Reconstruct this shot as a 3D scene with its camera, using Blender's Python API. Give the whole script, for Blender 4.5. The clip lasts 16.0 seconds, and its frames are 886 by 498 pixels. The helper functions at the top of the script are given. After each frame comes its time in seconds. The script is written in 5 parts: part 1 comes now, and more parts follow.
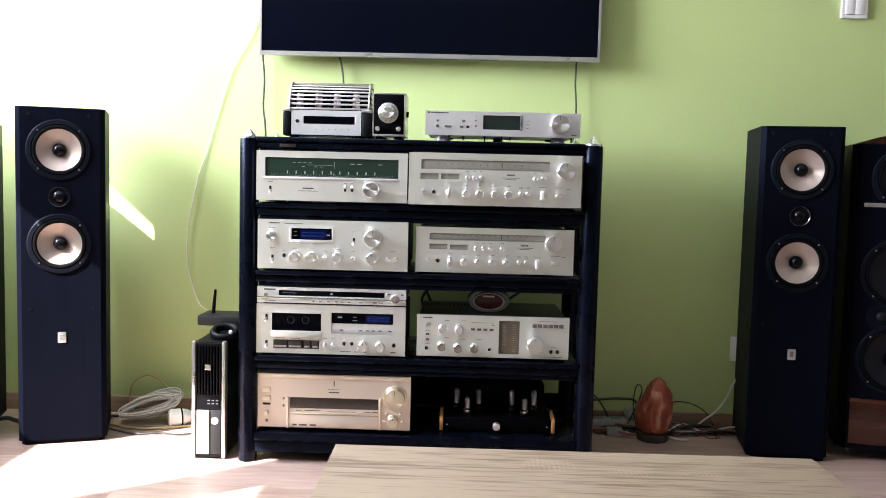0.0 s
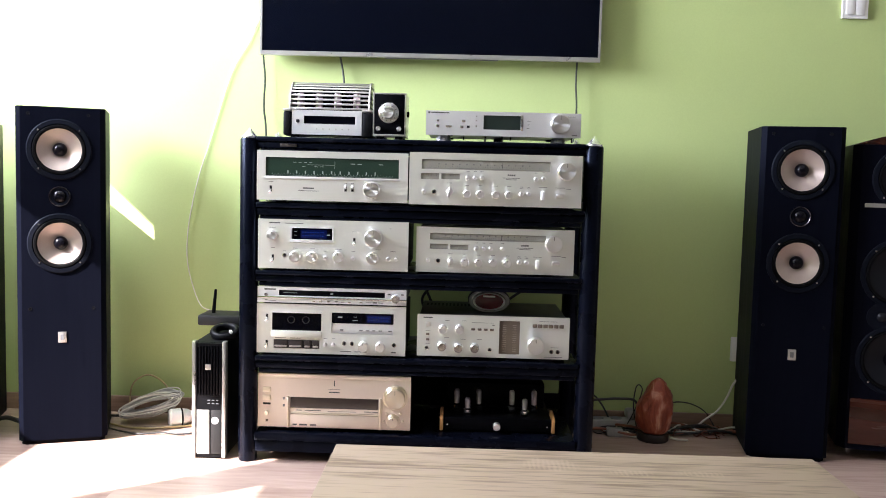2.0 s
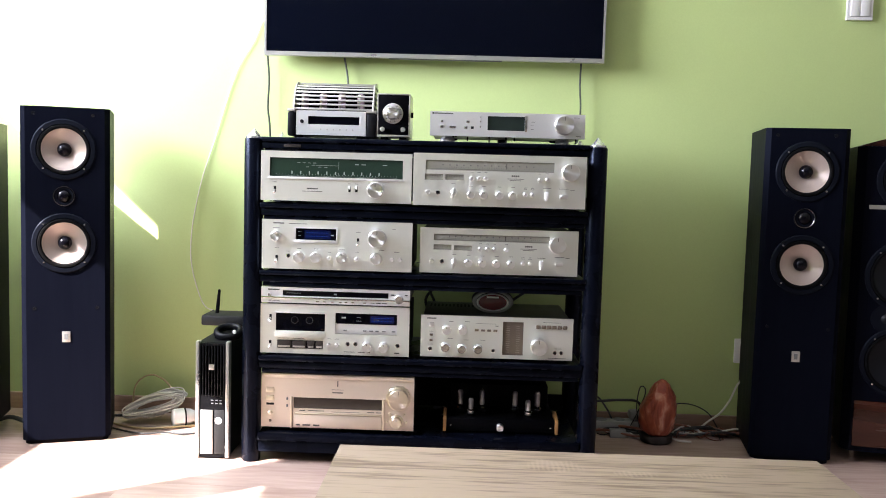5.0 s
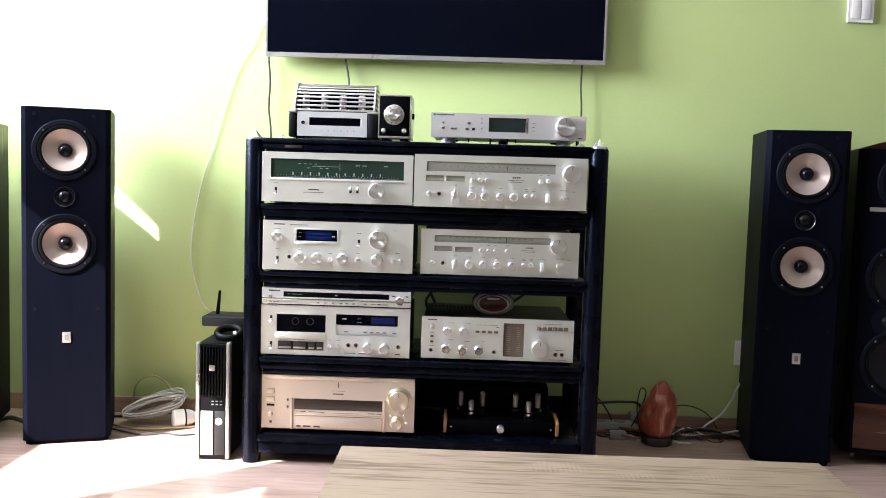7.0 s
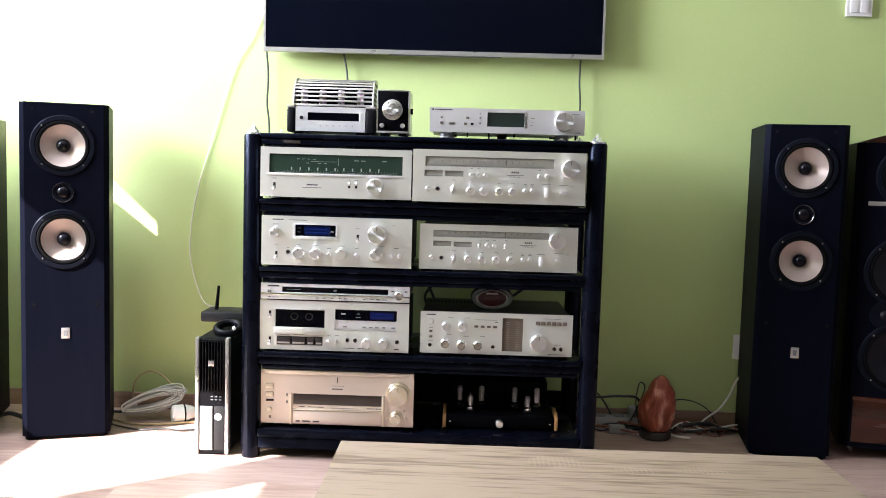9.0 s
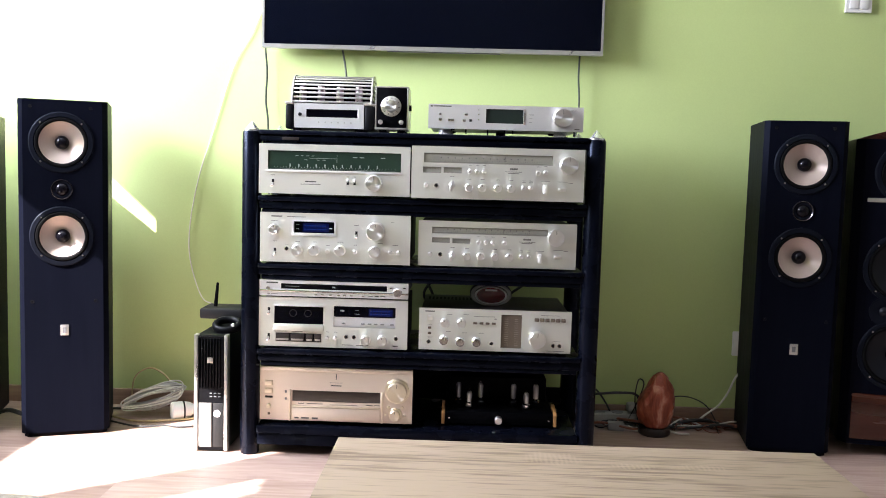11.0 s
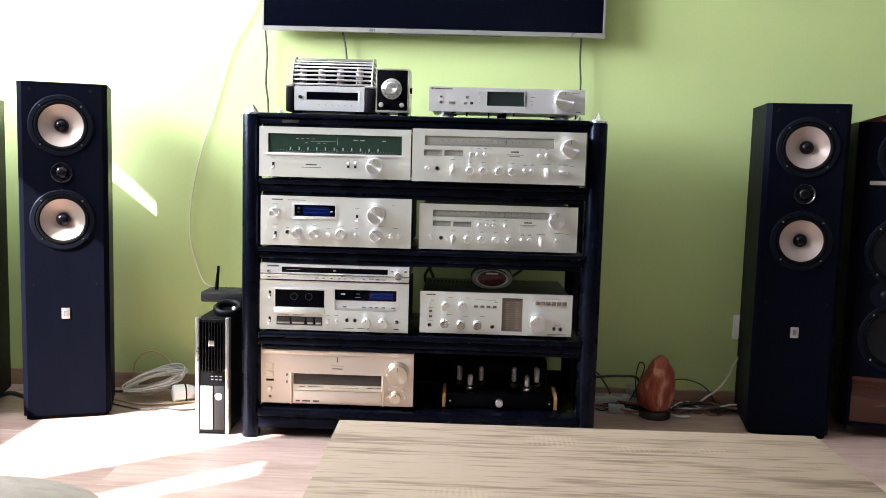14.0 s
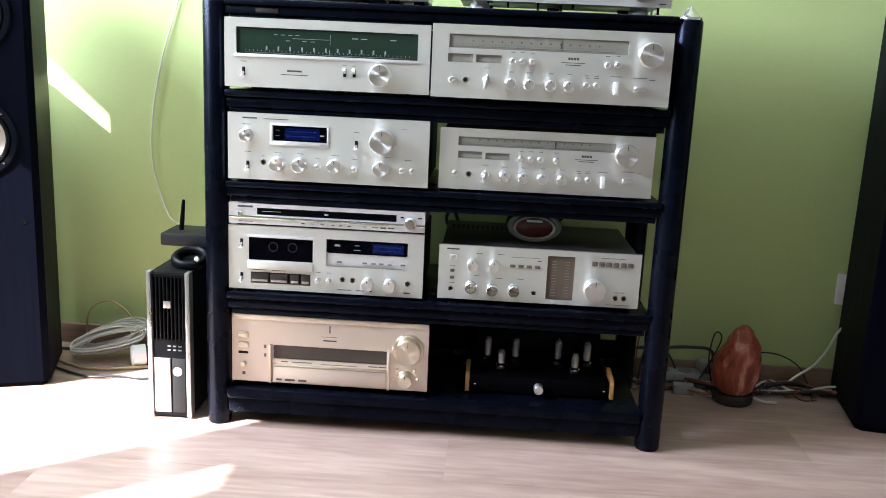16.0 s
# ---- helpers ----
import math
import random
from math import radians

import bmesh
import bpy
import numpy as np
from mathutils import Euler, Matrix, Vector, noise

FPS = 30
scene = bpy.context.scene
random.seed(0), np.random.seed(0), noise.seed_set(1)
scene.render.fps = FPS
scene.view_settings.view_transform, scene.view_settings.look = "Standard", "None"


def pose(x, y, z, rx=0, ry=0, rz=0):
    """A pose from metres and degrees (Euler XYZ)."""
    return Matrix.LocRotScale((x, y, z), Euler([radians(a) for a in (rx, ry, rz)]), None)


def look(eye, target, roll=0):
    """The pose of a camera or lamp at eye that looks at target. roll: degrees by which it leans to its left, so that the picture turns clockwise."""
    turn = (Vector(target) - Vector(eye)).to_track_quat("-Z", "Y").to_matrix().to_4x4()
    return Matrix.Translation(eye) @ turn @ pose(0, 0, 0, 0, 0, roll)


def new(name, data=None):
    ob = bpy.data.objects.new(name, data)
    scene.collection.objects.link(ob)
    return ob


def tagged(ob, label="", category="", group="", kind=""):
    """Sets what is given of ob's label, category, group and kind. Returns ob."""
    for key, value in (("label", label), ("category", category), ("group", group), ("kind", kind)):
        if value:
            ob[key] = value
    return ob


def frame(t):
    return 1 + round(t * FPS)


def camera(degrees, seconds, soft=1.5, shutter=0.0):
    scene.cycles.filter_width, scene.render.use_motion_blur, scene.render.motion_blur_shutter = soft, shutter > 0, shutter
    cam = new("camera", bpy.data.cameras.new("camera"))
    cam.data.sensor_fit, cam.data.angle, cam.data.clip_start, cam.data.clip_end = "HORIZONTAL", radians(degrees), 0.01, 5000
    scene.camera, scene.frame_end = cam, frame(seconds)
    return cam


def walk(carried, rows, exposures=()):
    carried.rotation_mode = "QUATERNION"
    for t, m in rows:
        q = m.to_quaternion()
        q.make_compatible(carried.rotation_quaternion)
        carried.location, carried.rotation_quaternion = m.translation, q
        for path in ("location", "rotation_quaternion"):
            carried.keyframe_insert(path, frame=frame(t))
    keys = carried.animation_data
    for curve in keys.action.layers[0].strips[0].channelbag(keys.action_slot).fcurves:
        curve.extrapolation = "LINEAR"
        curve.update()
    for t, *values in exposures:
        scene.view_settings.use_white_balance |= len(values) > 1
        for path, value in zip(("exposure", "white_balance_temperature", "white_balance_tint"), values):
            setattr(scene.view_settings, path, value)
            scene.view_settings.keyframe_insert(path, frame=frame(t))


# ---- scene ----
cam = camera(54.5, 16.0, 0.95)
METRES, EYE, TILT, LEAN, TURN = 0.64, 0.804, 0.0, 0.0, 1.1
ROWS = [
    (0.0, 0.0, 0.0, 0.0, 0.11, -4.52, -1.42),
    (0.5, -0.0002, 0.0003, -0.0001, 0.15, -4.57, -1.47),
    (1.0, -0.0013, -0.0002, -0.0001, 0.23, -4.54, -1.64),
    (1.5, -0.0012, 0.0001, -0.0001, 0.2, -4.53, -1.61),
    (2.0, -0.0012, 0.0001, -0.0001, 0.12, -4.52, -1.47),
    (2.5, -0.0015, -0.0009, -0.0, 0.22, -4.47, -1.48),
    (3.0, -0.0019, -0.0004, -0.0001, 0.33, -4.52, -1.63),
    (3.5, -0.002, -0.0, -0.0002, 0.4, -4.47, -1.65),
    (4.0, -0.0018, -0.0007, -0.0002, 0.33, -4.47, -1.58),
    (6.5, -0.0135, 0.001, -0.0016, 0.25, -4.44, -1.69),
    (7.0, -0.0134, 0.0005, -0.0013, 0.26, -4.37, -1.73),
    (7.5, -0.0134, 0.0003, -0.0013, 0.29, -4.34, -1.78),
    (8.0, -0.0134, 0.0004, -0.0013, 0.24, -4.38, -1.78),
    (8.5, -0.0133, 0.0009, -0.0014, 0.18, -4.57, -1.66),
    (9.0, -0.0128, 0.0001, -0.0009, 0.18, -4.71, -1.62),
    (11.5, -0.0029, 0.0013, -0.0015, 0.24, -4.94, -1.59),
    (12.0, -0.0033, 0.0004, -0.0013, 0.4, -4.96, -1.79),
    (12.5, -0.0034, 0.001, -0.0015, 0.34, -5.0, -1.79),
    (13.0, -0.0035, 0.0013, -0.0017, 0.25, -5.32, -1.64),
    (13.5, -0.0034, 0.004, -0.0025, 0.12, -5.28, -1.6),
    (14.0, -0.0035, 0.0061, -0.0036, 0.29, -6.01, -1.57),
    (14.5, -0.002, 0.0335, -0.0102, 1.46, -5.44, -2.15),
    (15.0, 0.0057, 0.1836, 0.0478, 3.06, -9.12, -1.81),
    (15.5, 0.0219, 0.4772, 0.0688, 0.84, -10.76, -1.32),
    (16.0, -0.0186, 0.95, 0.0087, 2.1, -12.36, -2.57),
]

path = [(t, pose(0, 0, EYE, TILT, LEAN, TURN) @ pose(METRES * x, METRES * y, METRES * z, 90 + pitch, roll, yaw)) for t, x, y, z, yaw, pitch, roll in ROWS]
# the quick forward move at the end, between the half seconds
path += [
    (14.1, pose(-0.0026, 0.0100, 0.8017, 83.941, -1.804, 1.590)),
    (14.2, pose(-0.0024, 0.0150, 0.7999, 84.540, -1.780, 1.830)),
    (14.3, pose(-0.0022, 0.0185, 0.7990, 85.241, -1.907, 1.952)),
    (14.6, pose(-0.0014, 0.0370, 0.8015, 83.507, -2.041, 3.418)),
    (14.9, pose(0.0015, 0.0920, 0.8250, 81.793, -1.600, 4.978)),
    (15.1, pose(0.0040, 0.1540, 0.8400, 79.218, -1.479, 4.062)),
    (14.7, pose(-0.0008, 0.0520, 0.8085, 83.593, -1.876, 3.588)),
    (14.8, pose(0.0003, 0.0700, 0.8165, 82.869, -1.747, 4.276)),
    (15.2, pose(0.0048, 0.1900, 0.8448, 78.387, -1.037, 3.354)),
    (15.3, pose(0.0065, 0.2260, 0.8469, 78.373, -0.993, 2.929)),
    (15.4, pose(0.0085, 0.2686, 0.8480, 79.062, -1.257, 2.278)),
    (15.6, pose(0.0060, 0.3470, 0.8450, 78.915, -1.415, 2.363)),
    (15.8, pose(-0.0040, 0.4588, 0.8320, 78.728, -1.771, 3.316)),
    (15.9, pose(-0.0140, 0.5267, 0.8220, 78.260, -2.110, 3.558)),
    (15.7, pose(0.0016, 0.4100, 0.8400, 78.603, -1.431, 2.616)),
]
# the white balance cools a little as the camera nears the rack
walk(cam, sorted(path, key=lambda r: r[0]), exposures=[(0.0, 2.80, 6250, 19), (14.4, 2.86, 6250, 18), (16.0, 2.79, 5900, 15)])

# ---- world, sun, window light ----
SUN_DIR = Vector((0.80, 0.60, -0.74)).normalized()
world = bpy.data.worlds.new("sky")
scene.world = world
world.use_nodes = True
wn = world.node_tree.nodes
sky = wn.new("ShaderNodeTexSky")
sky.sky_type, sky.sun_disc = "NISHITA", False
sky.sun_elevation = math.asin(-SUN_DIR.z)
sky.sun_rotation = math.atan2(-SUN_DIR.x, -SUN_DIR.y)
world.node_tree.links.new(sky.outputs[0], wn["Background"].inputs[0])
wn["Background"].inputs[1].default_value = 0.07

sun = new("sun", bpy.data.lights.new("sun", "SUN"))
sun.data.energy, sun.data.angle, sun.data.color = 5.0, radians(0.5), (1.0, 0.95, 0.88)
sun.matrix_world = Matrix.Translation((-4, 0, 4)) @ SUN_DIR.to_track_quat("-Z", "Y").to_matrix().to_4x4()

sky_lamp = new("window_light", bpy.data.lights.new("window_light", "AREA"))
sky_lamp.data.shape, sky_lamp.data.size, sky_lamp.data.size_y = "RECTANGLE", 1.25, 0.9
sky_lamp.data.energy, sky_lamp.data.color = 32.5, (0.83, 0.89, 1.0)
sky_lamp.matrix_world = look((-2.06, 1.93, 1.74), (0.0, 1.93, 2.15))


# ---- materials ----
def mat(name, color, rough=0.5, metal=0.0, var=0.12, scale=30.0, bump=0.0, fine=300.0, spec=0.5, coat=0.0, aniso=0.0, axis="Y", rvar=0.08, tint=(1.0, 1.0, 1.0), brush=None):
    """A surface with colour and roughness variation at two scales and a fine relief."""
    m = bpy.data.materials.new(name)
    m.use_nodes = True
    nt = m.node_tree
    n, l = nt.nodes, nt.links
    b = n["Principled BSDF"]
    b.inputs["Metallic"].default_value, b.inputs["Specular IOR Level"].default_value = metal, spec
    b.inputs["Coat Weight"].default_value, b.inputs["Specular Tint"].default_value = coat, (*tint, 1)
    co = n.new("ShaderNodeTexCoord")
    big, small, mix, ramp = n.new("ShaderNodeTexNoise"), n.new("ShaderNodeTexNoise"), n.new("ShaderNodeMath"), n.new("ShaderNodeMapRange")
    big.inputs["Scale"].default_value, small.inputs["Scale"].default_value = scale, fine
    big.inputs["Detail"].default_value, small.inputs["Detail"].default_value = 4, 2
    mix.operation = "ADD"
    for t in (big, small):
        l.new(co.outputs["Object"], t.inputs["Vector"])
    l.new(big.outputs["Fac"], mix.inputs[0]), l.new(small.outputs["Fac"], mix.inputs[1])
    ramp.inputs["From Min"].default_value, ramp.inputs["From Max"].default_value = 0.6, 1.4
    ramp.inputs["To Min"].default_value, ramp.inputs["To Max"].default_value = 1 - var, 1 + var
    l.new(mix.outputs[0], ramp.inputs["Value"])
    sc = n.new("ShaderNodeVectorMath")
    sc.operation, sc.inputs[0].default_value = "SCALE", color
    l.new(ramp.outputs[0], sc.inputs["Scale"])
    l.new(sc.outputs[0], b.inputs["Base Color"])
    rr = n.new("ShaderNodeMapRange")
    rr.inputs["To Min"].default_value, rr.inputs["To Max"].default_value = max(0.02, rough - rvar), min(1, rough + rvar)
    l.new(big.outputs["Fac"], rr.inputs["Value"]), l.new(rr.outputs[0], b.inputs["Roughness"])
    if bump:
        bp = n.new("ShaderNodeBump")
        bp.inputs["Strength"].default_value, bp.inputs["Distance"].default_value = bump, 0.002
        l.new(small.outputs["Fac"], bp.inputs["Height"]), l.new(bp.outputs[0], b.inputs["Normal"])
    if brush:
        # straight brushing: gloss is drawn out along the given direction
        tv = n.new("ShaderNodeCombineXYZ")
        for i in range(3):
            tv.inputs[i].default_value = brush[i]
        b.inputs["Anisotropic"].default_value = aniso
        l.new(tv.outputs[0], b.inputs["Tangent"])
    elif aniso:
        tg = n.new("ShaderNodeTangent")
        tg.direction_type, tg.axis = "RADIAL", axis
        b.inputs["Anisotropic"].default_value = aniso
        b.inputs["Anisotropic Rotation"].default_value = 0.25
        l.new(tg.outputs[0], b.inputs["Tangent"])
    return m


def wood_mat(name, dark, light, along="X", rough=0.45, grain=16.0, stretch=0.06, per_piece=0.0, fine=0.35, coat=0.0, spec=0.5, saw=0.0, tint=(1.0, 1.0, 1.0), knots=0.0):
    """Wood with long fibres along one axis, darker streaks and a fine pore relief; pieces differ by Object Info's Random."""
    m = bpy.data.materials.new(name)
    m.use_nodes = True
    n, l = m.node_tree.nodes, m.node_tree.links
    b = n["Principled BSDF"]
    b.inputs["Coat Weight"].default_value, b.inputs["Specular IOR Level"].default_value, b.inputs["Specular Tint"].default_value = coat, spec, (*tint, 1)
    co, mp, ob = n.new("ShaderNodeTexCoord"), n.new("ShaderNodeMapping"), n.new("ShaderNodeObjectInfo")
    mp.inputs["Scale"].default_value = tuple(stretch if a == along else 1.0 for a in "XYZ")
    off = n.new("ShaderNodeVectorMath")
    off.operation = "MULTIPLY_ADD"
    off.inputs[1].default_value = (37.0, 53.0, 11.0)
    l.new(ob.outputs["Random"], off.inputs[0]), l.new(co.outputs["Object"], off.inputs[2])
    l.new(off.outputs[0], mp.inputs["Vector"])
    a, c = n.new("ShaderNodeTexNoise"), n.new("ShaderNodeTexNoise")
    a.inputs["Scale"].default_value, a.inputs["Detail"].default_value, a.inputs["Distortion"].default_value = grain, 5, 1.2
    c.inputs["Scale"].default_value, c.inputs["Detail"].default_value = grain * 9, 3
    l.new(mp.outputs[0], a.inputs["Vector"]), l.new(mp.outputs[0], c.inputs["Vector"])
    mx = n.new("ShaderNodeMath")
    mx.operation = "MULTIPLY_ADD"
    mx.inputs[1].default_value = fine
    l.new(c.outputs["Fac"], mx.inputs[0]), l.new(a.outputs["Fac"], mx.inputs[2])
    ramp = n.new("ShaderNodeValToRGB")
    ramp.color_ramp.elements[0].position, ramp.color_ramp.elements[0].color = 0.5 + 0.5 * fine - 0.2, (*dark, 1)
    ramp.color_ramp.elements[1].position, ramp.color_ramp.elements[1].color = min(1.0, 0.5 + 0.5 * fine + 0.22), (*light, 1)
    l.new(mx.outputs[0], ramp.inputs["Fac"])
    grainy = ramp.outputs[0]
    if saw:
        # pale cross-cut saw marks in scattered patches
        wv, pn, gate, amt, mixc, pm = (n.new("ShaderNode" + k) for k in ("TexWave", "TexNoise", "MapRange", "Math", "Mix", "Mapping"))
        wv.bands_direction, wv.inputs["Scale"].default_value, wv.inputs["Distortion"].default_value, wv.inputs["Detail"].default_value = "X", 42.0, 3.0, 3
        pm.inputs["Scale"].default_value = (40.0, 9.0, 1.0)
        pn.inputs["Scale"].default_value, pn.inputs["Detail"].default_value = 1.6, 2
        l.new(co.outputs["Object"], wv.inputs["Vector"]), l.new(co.outputs["Object"], pm.inputs["Vector"]), l.new(pm.outputs[0], pn.inputs["Vector"])
        total = pn.outputs["Fac"]
        for cx, cy, rx, ry in ((0.335, 1.075, 0.075, 0.040), (0.455, 1.050, 0.045, 0.022), (0.56, 1.055, 0.06, 0.018), (0.20, 0.86, 0.07, 0.03), (0.60, 0.74, 0.06, 0.02)):
            sp, gr, sm = n.new("ShaderNodeMapping"), n.new("ShaderNodeTexGradient"), n.new("ShaderNodeMath")
            gr.gradient_type = "SPHERICAL"
            sp.inputs["Scale"].default_value, sp.inputs["Location"].default_value = (1 / rx, 1 / ry, 0.0), (-cx / rx, -cy / ry, 0.0)
            l.new(co.outputs["Object"], sp.inputs["Vector"]), l.new(sp.outputs[0], gr.inputs["Vector"])
            sm.operation, sm.inputs[1].default_value = "MULTIPLY_ADD", 1.0
            l.new(gr.outputs["Fac"], sm.inputs[0]), l.new(total, sm.inputs[2])
            total = sm.outputs[0]
        gate.inputs["From Min"].default_value, gate.inputs["From Max"].default_value = 0.78, 1.0
        l.new(total, gate.inputs["Value"])
        amt.operation = "MULTIPLY"
        l.new(wv.outputs["Fac"], amt.inputs[0]), l.new(gate.outputs[0], amt.inputs[1])
        am2 = n.new("ShaderNodeMath")
        am2.operation, am2.inputs[1].default_value = "MULTIPLY", saw
        l.new(amt.outputs[0], am2.inputs[0])
        mixc.data_type = "RGBA"
        mixc.inputs["B"].default_value = (*[min(1, q * 1.5) for q in light], 1)
        l.new(am2.outputs[0], mixc.inputs["Factor"]), l.new(grainy, mixc.inputs["A"])
        grainy = mixc.outputs["Result"]
    if knots:
        # scattered darker flame figure, and a wide soft change of tone
        km, kn, kg, kw, ka, kx = (n.new("ShaderNode" + k) for k in ("Mapping", "TexNoise", "MapRange", "TexWave", "Math", "Mix"))
        km.inputs["Scale"].default_value = tuple(1.6 if q == along else 9.0 for q in "XYZ")
        kn.inputs["Scale"].default_value, kn.inputs["Detail"].default_value = 1.0, 3
        kg.inputs["From Min"].default_value, kg.inputs["From Max"].default_value = 0.52, 0.72
        kw.wave_type, kw.inputs["Scale"].default_value, kw.inputs["Distortion"].default_value, kw.inputs["Detail"].default_value = "RINGS", 1.7, 6.0, 3
        kw.rings_direction = "SPHERICAL"
        l.new(off.outputs[0], km.inputs["Vector"]), l.new(km.outputs[0], kn.inputs["Vector"]), l.new(km.outputs[0], kw.inputs["Vector"])
        l.new(kn.outputs["Fac"], kg.inputs["Value"])
        ka.operation = "MULTIPLY"
        l.new(kg.outputs[0], ka.inputs[0]), l.new(kw.outputs["Fac"], ka.inputs[1])
        kf = n.new("ShaderNodeMath")
        kf.operation, kf.inputs[1].default_value = "MULTIPLY", knots
        l.new(ka.outputs[0], kf.inputs[0])
        kx.data_type = "RGBA"
        kx.inputs["B"].default_value = (*[q * 0.86 for q in dark], 1)
        l.new(kf.outputs[0], kx.inputs["Factor"]), l.new(grainy, kx.inputs["A"])
        grainy = kx.outputs["Result"]
    sc, rg = n.new("ShaderNodeVectorMath"), n.new("ShaderNodeMapRange")
    sc.operation = "SCALE"
    rg.inputs["To Min"].default_value, rg.inputs["To Max"].default_value = 1 - per_piece, 1 + per_piece
    l.new(ob.outputs["Random"], rg.inputs["Value"])
    l.new(grainy, sc.inputs[0]), l.new(rg.outputs[0], sc.inputs["Scale"])
    l.new(sc.outputs[0], b.inputs["Base Color"])
    rr = n.new("ShaderNodeMapRange")
    rr.inputs["To Min"].default_value, rr.inputs["To Max"].default_value = rough - 0.08, rough + 0.1
    l.new(a.outputs["Fac"], rr.inputs["Value"]), l.new(rr.outputs[0], b.inputs["Roughness"])
    bp = n.new("ShaderNodeBump")
    bp.inputs["Strength"].default_value, bp.inputs["Distance"].default_value = 0.15, 0.001
    l.new(c.outputs["Fac"], bp.inputs["Height"]), l.new(bp.outputs[0], b.inputs["Normal"])
    return m


def salt_mat():
    m = bpy.data.materials.new("salt_rock")
    m.use_nodes = True
    n, l = m.node_tree.nodes, m.node_tree.links
    b = n["Principled BSDF"]
    co, mp, a, ramp, bp = (n.new("ShaderNode" + k) for k in ("TexCoord", "Mapping", "TexNoise", "ValToRGB", "Bump"))
    mp.inputs["Scale"].default_value = (1.0, 1.0, 0.4)
    a.inputs["Scale"].default_value, a.inputs["Detail"].default_value, a.inputs["Distortion"].default_value = 22, 6, 1.5
    l.new(co.outputs["Object"], mp.inputs["Vector"]), l.new(mp.outputs[0], a.inputs["Vector"]), l.new(a.outputs["Fac"], ramp.inputs["Fac"])
    e = ramp.color_ramp.elements
    e[0].position, e[0].color = 0.36, (0.21, 0.036, 0.018, 1)
    e[1].position, e[1].color = 0.68, (0.66, 0.34, 0.24, 1)
    mid = e.new(0.52)
    mid.color = (0.36, 0.085, 0.042, 1)
    l.new(ramp.outputs[0], b.inputs["Base Color"])
    b.inputs["Roughness"].default_value, b.inputs["Subsurface Weight"].default_value = 0.45, 0.15
    bp.inputs["Strength"].default_value, bp.inputs["Distance"].default_value = 0.9, 0.006
    l.new(a.outputs["Fac"], bp.inputs["Height"]), l.new(bp.outputs[0], b.inputs["Normal"])
    return m


def glass_mat(name, color=(1, 1, 1), rough=0.03):
    m = bpy.data.materials.new(name)
    m.use_nodes = True
    b = m.node_tree.nodes["Principled BSDF"]
    b.inputs["Base Color"].default_value, b.inputs["Roughness"].default_value = (*color, 1), rough
    b.inputs["Transmission Weight"].default_value, b.inputs["IOR"].default_value = 1.0, 1.45
    return m


def lit_mat(name, color, glow, strength):
    m = mat(name, color, 0.15, 0.0, 0.05)
    b = m.node_tree.nodes["Principled BSDF"]
    b.inputs["Emission Color"].default_value, b.inputs["Emission Strength"].default_value = (*glow, 1), strength
    return m


M_WALL = mat("green_wall_paint", (0.462, 0.560, 0.232), 0.75, var=0.04, scale=3.0, bump=0.15, fine=260.0, spec=0.2)
# for walls out of view: beige kept dark to hold down bounced light
M_UNSEEN_WALL = mat("unseen_wall_dim_beige", (0.26, 0.245, 0.225), 0.8, var=0.03, scale=3.0, bump=0.2, fine=240.0, spec=0.3)
M_CEILING = mat("white_ceiling_paint", (0.70, 0.69, 0.67), 0.85, var=0.03, scale=3.0, bump=0.2, fine=240.0, spec=0.2)
M_FLOOR = wood_mat("laminate_plank", (0.315, 0.205, 0.160), (0.52, 0.39, 0.325), "X", 0.38, 8.0, 0.13, 0.07, 0.5, knots=0.6)
M_JOINT = mat("plank_joint", (0.34, 0.26, 0.215), 0.8)
M_SKIRT = wood_mat("skirting_wood", (0.20, 0.12, 0.08), (0.34, 0.22, 0.15), "X", 0.4, 20.0)
M_TABLE = wood_mat("sonoma_oak", (0.165, 0.115, 0.080), (0.30, 0.225, 0.165), "X", 0.5, 17.0, 0.075, 0.0, 0.95, spec=0.2, saw=0.24)
M_WIDE = wood_mat("black_satin_veneer", (0.0026, 0.0029, 0.0058), (0.0034, 0.0038, 0.0074), "Z", 0.30, 60.0, 0.05, spec=0.03, tint=(0.7, 0.75, 1.0))
M_SPK = wood_mat("black_ash_veneer", (0.0026, 0.0031, 0.0062), (0.0034, 0.0040, 0.0078), "Z", 0.42, 60.0, 0.05, spec=0.03, tint=(0.6, 0.7, 1.0))
M_BLACK = mat("black_paint", (0.0018, 0.0019, 0.0026), 0.45, var=0.3, scale=14.0, bump=0.08, spec=0.04)
M_RACK = mat("black_satin_lacquer", (0.0020, 0.0026, 0.0058), 0.27, var=0.3, scale=10.0, bump=0.12, spec=0.12, tint=(0.55, 0.68, 1.0))
M_PLASTIC = mat("black_plastic", (0.0035, 0.0036, 0.0045), 0.45, var=0.2, bump=0.1, spec=0.12)
M_RUBBER = mat("black_rubber", (0.002, 0.002, 0.0022), 0.7, var=0.2, spec=0.08)
M_FLANGE = mat("driver_flange", (0.0058, 0.0068, 0.0105), 0.42, var=0.15, spec=0.04, tint=(0.7, 0.8, 1.0))
M_CONE = mat("sand_coloured_cone", (0.50, 0.405, 0.36), 0.34, 0.55, var=0.05, aniso=0.7)
M_GREYCONE = mat("grey_cone", (0.009, 0.010, 0.013), 0.4, 0.1, var=0.1, spec=0.2)
M_CAP = mat("dust_cap", (0.0025, 0.0022, 0.004), 0.2, var=0.1, spec=0.2)
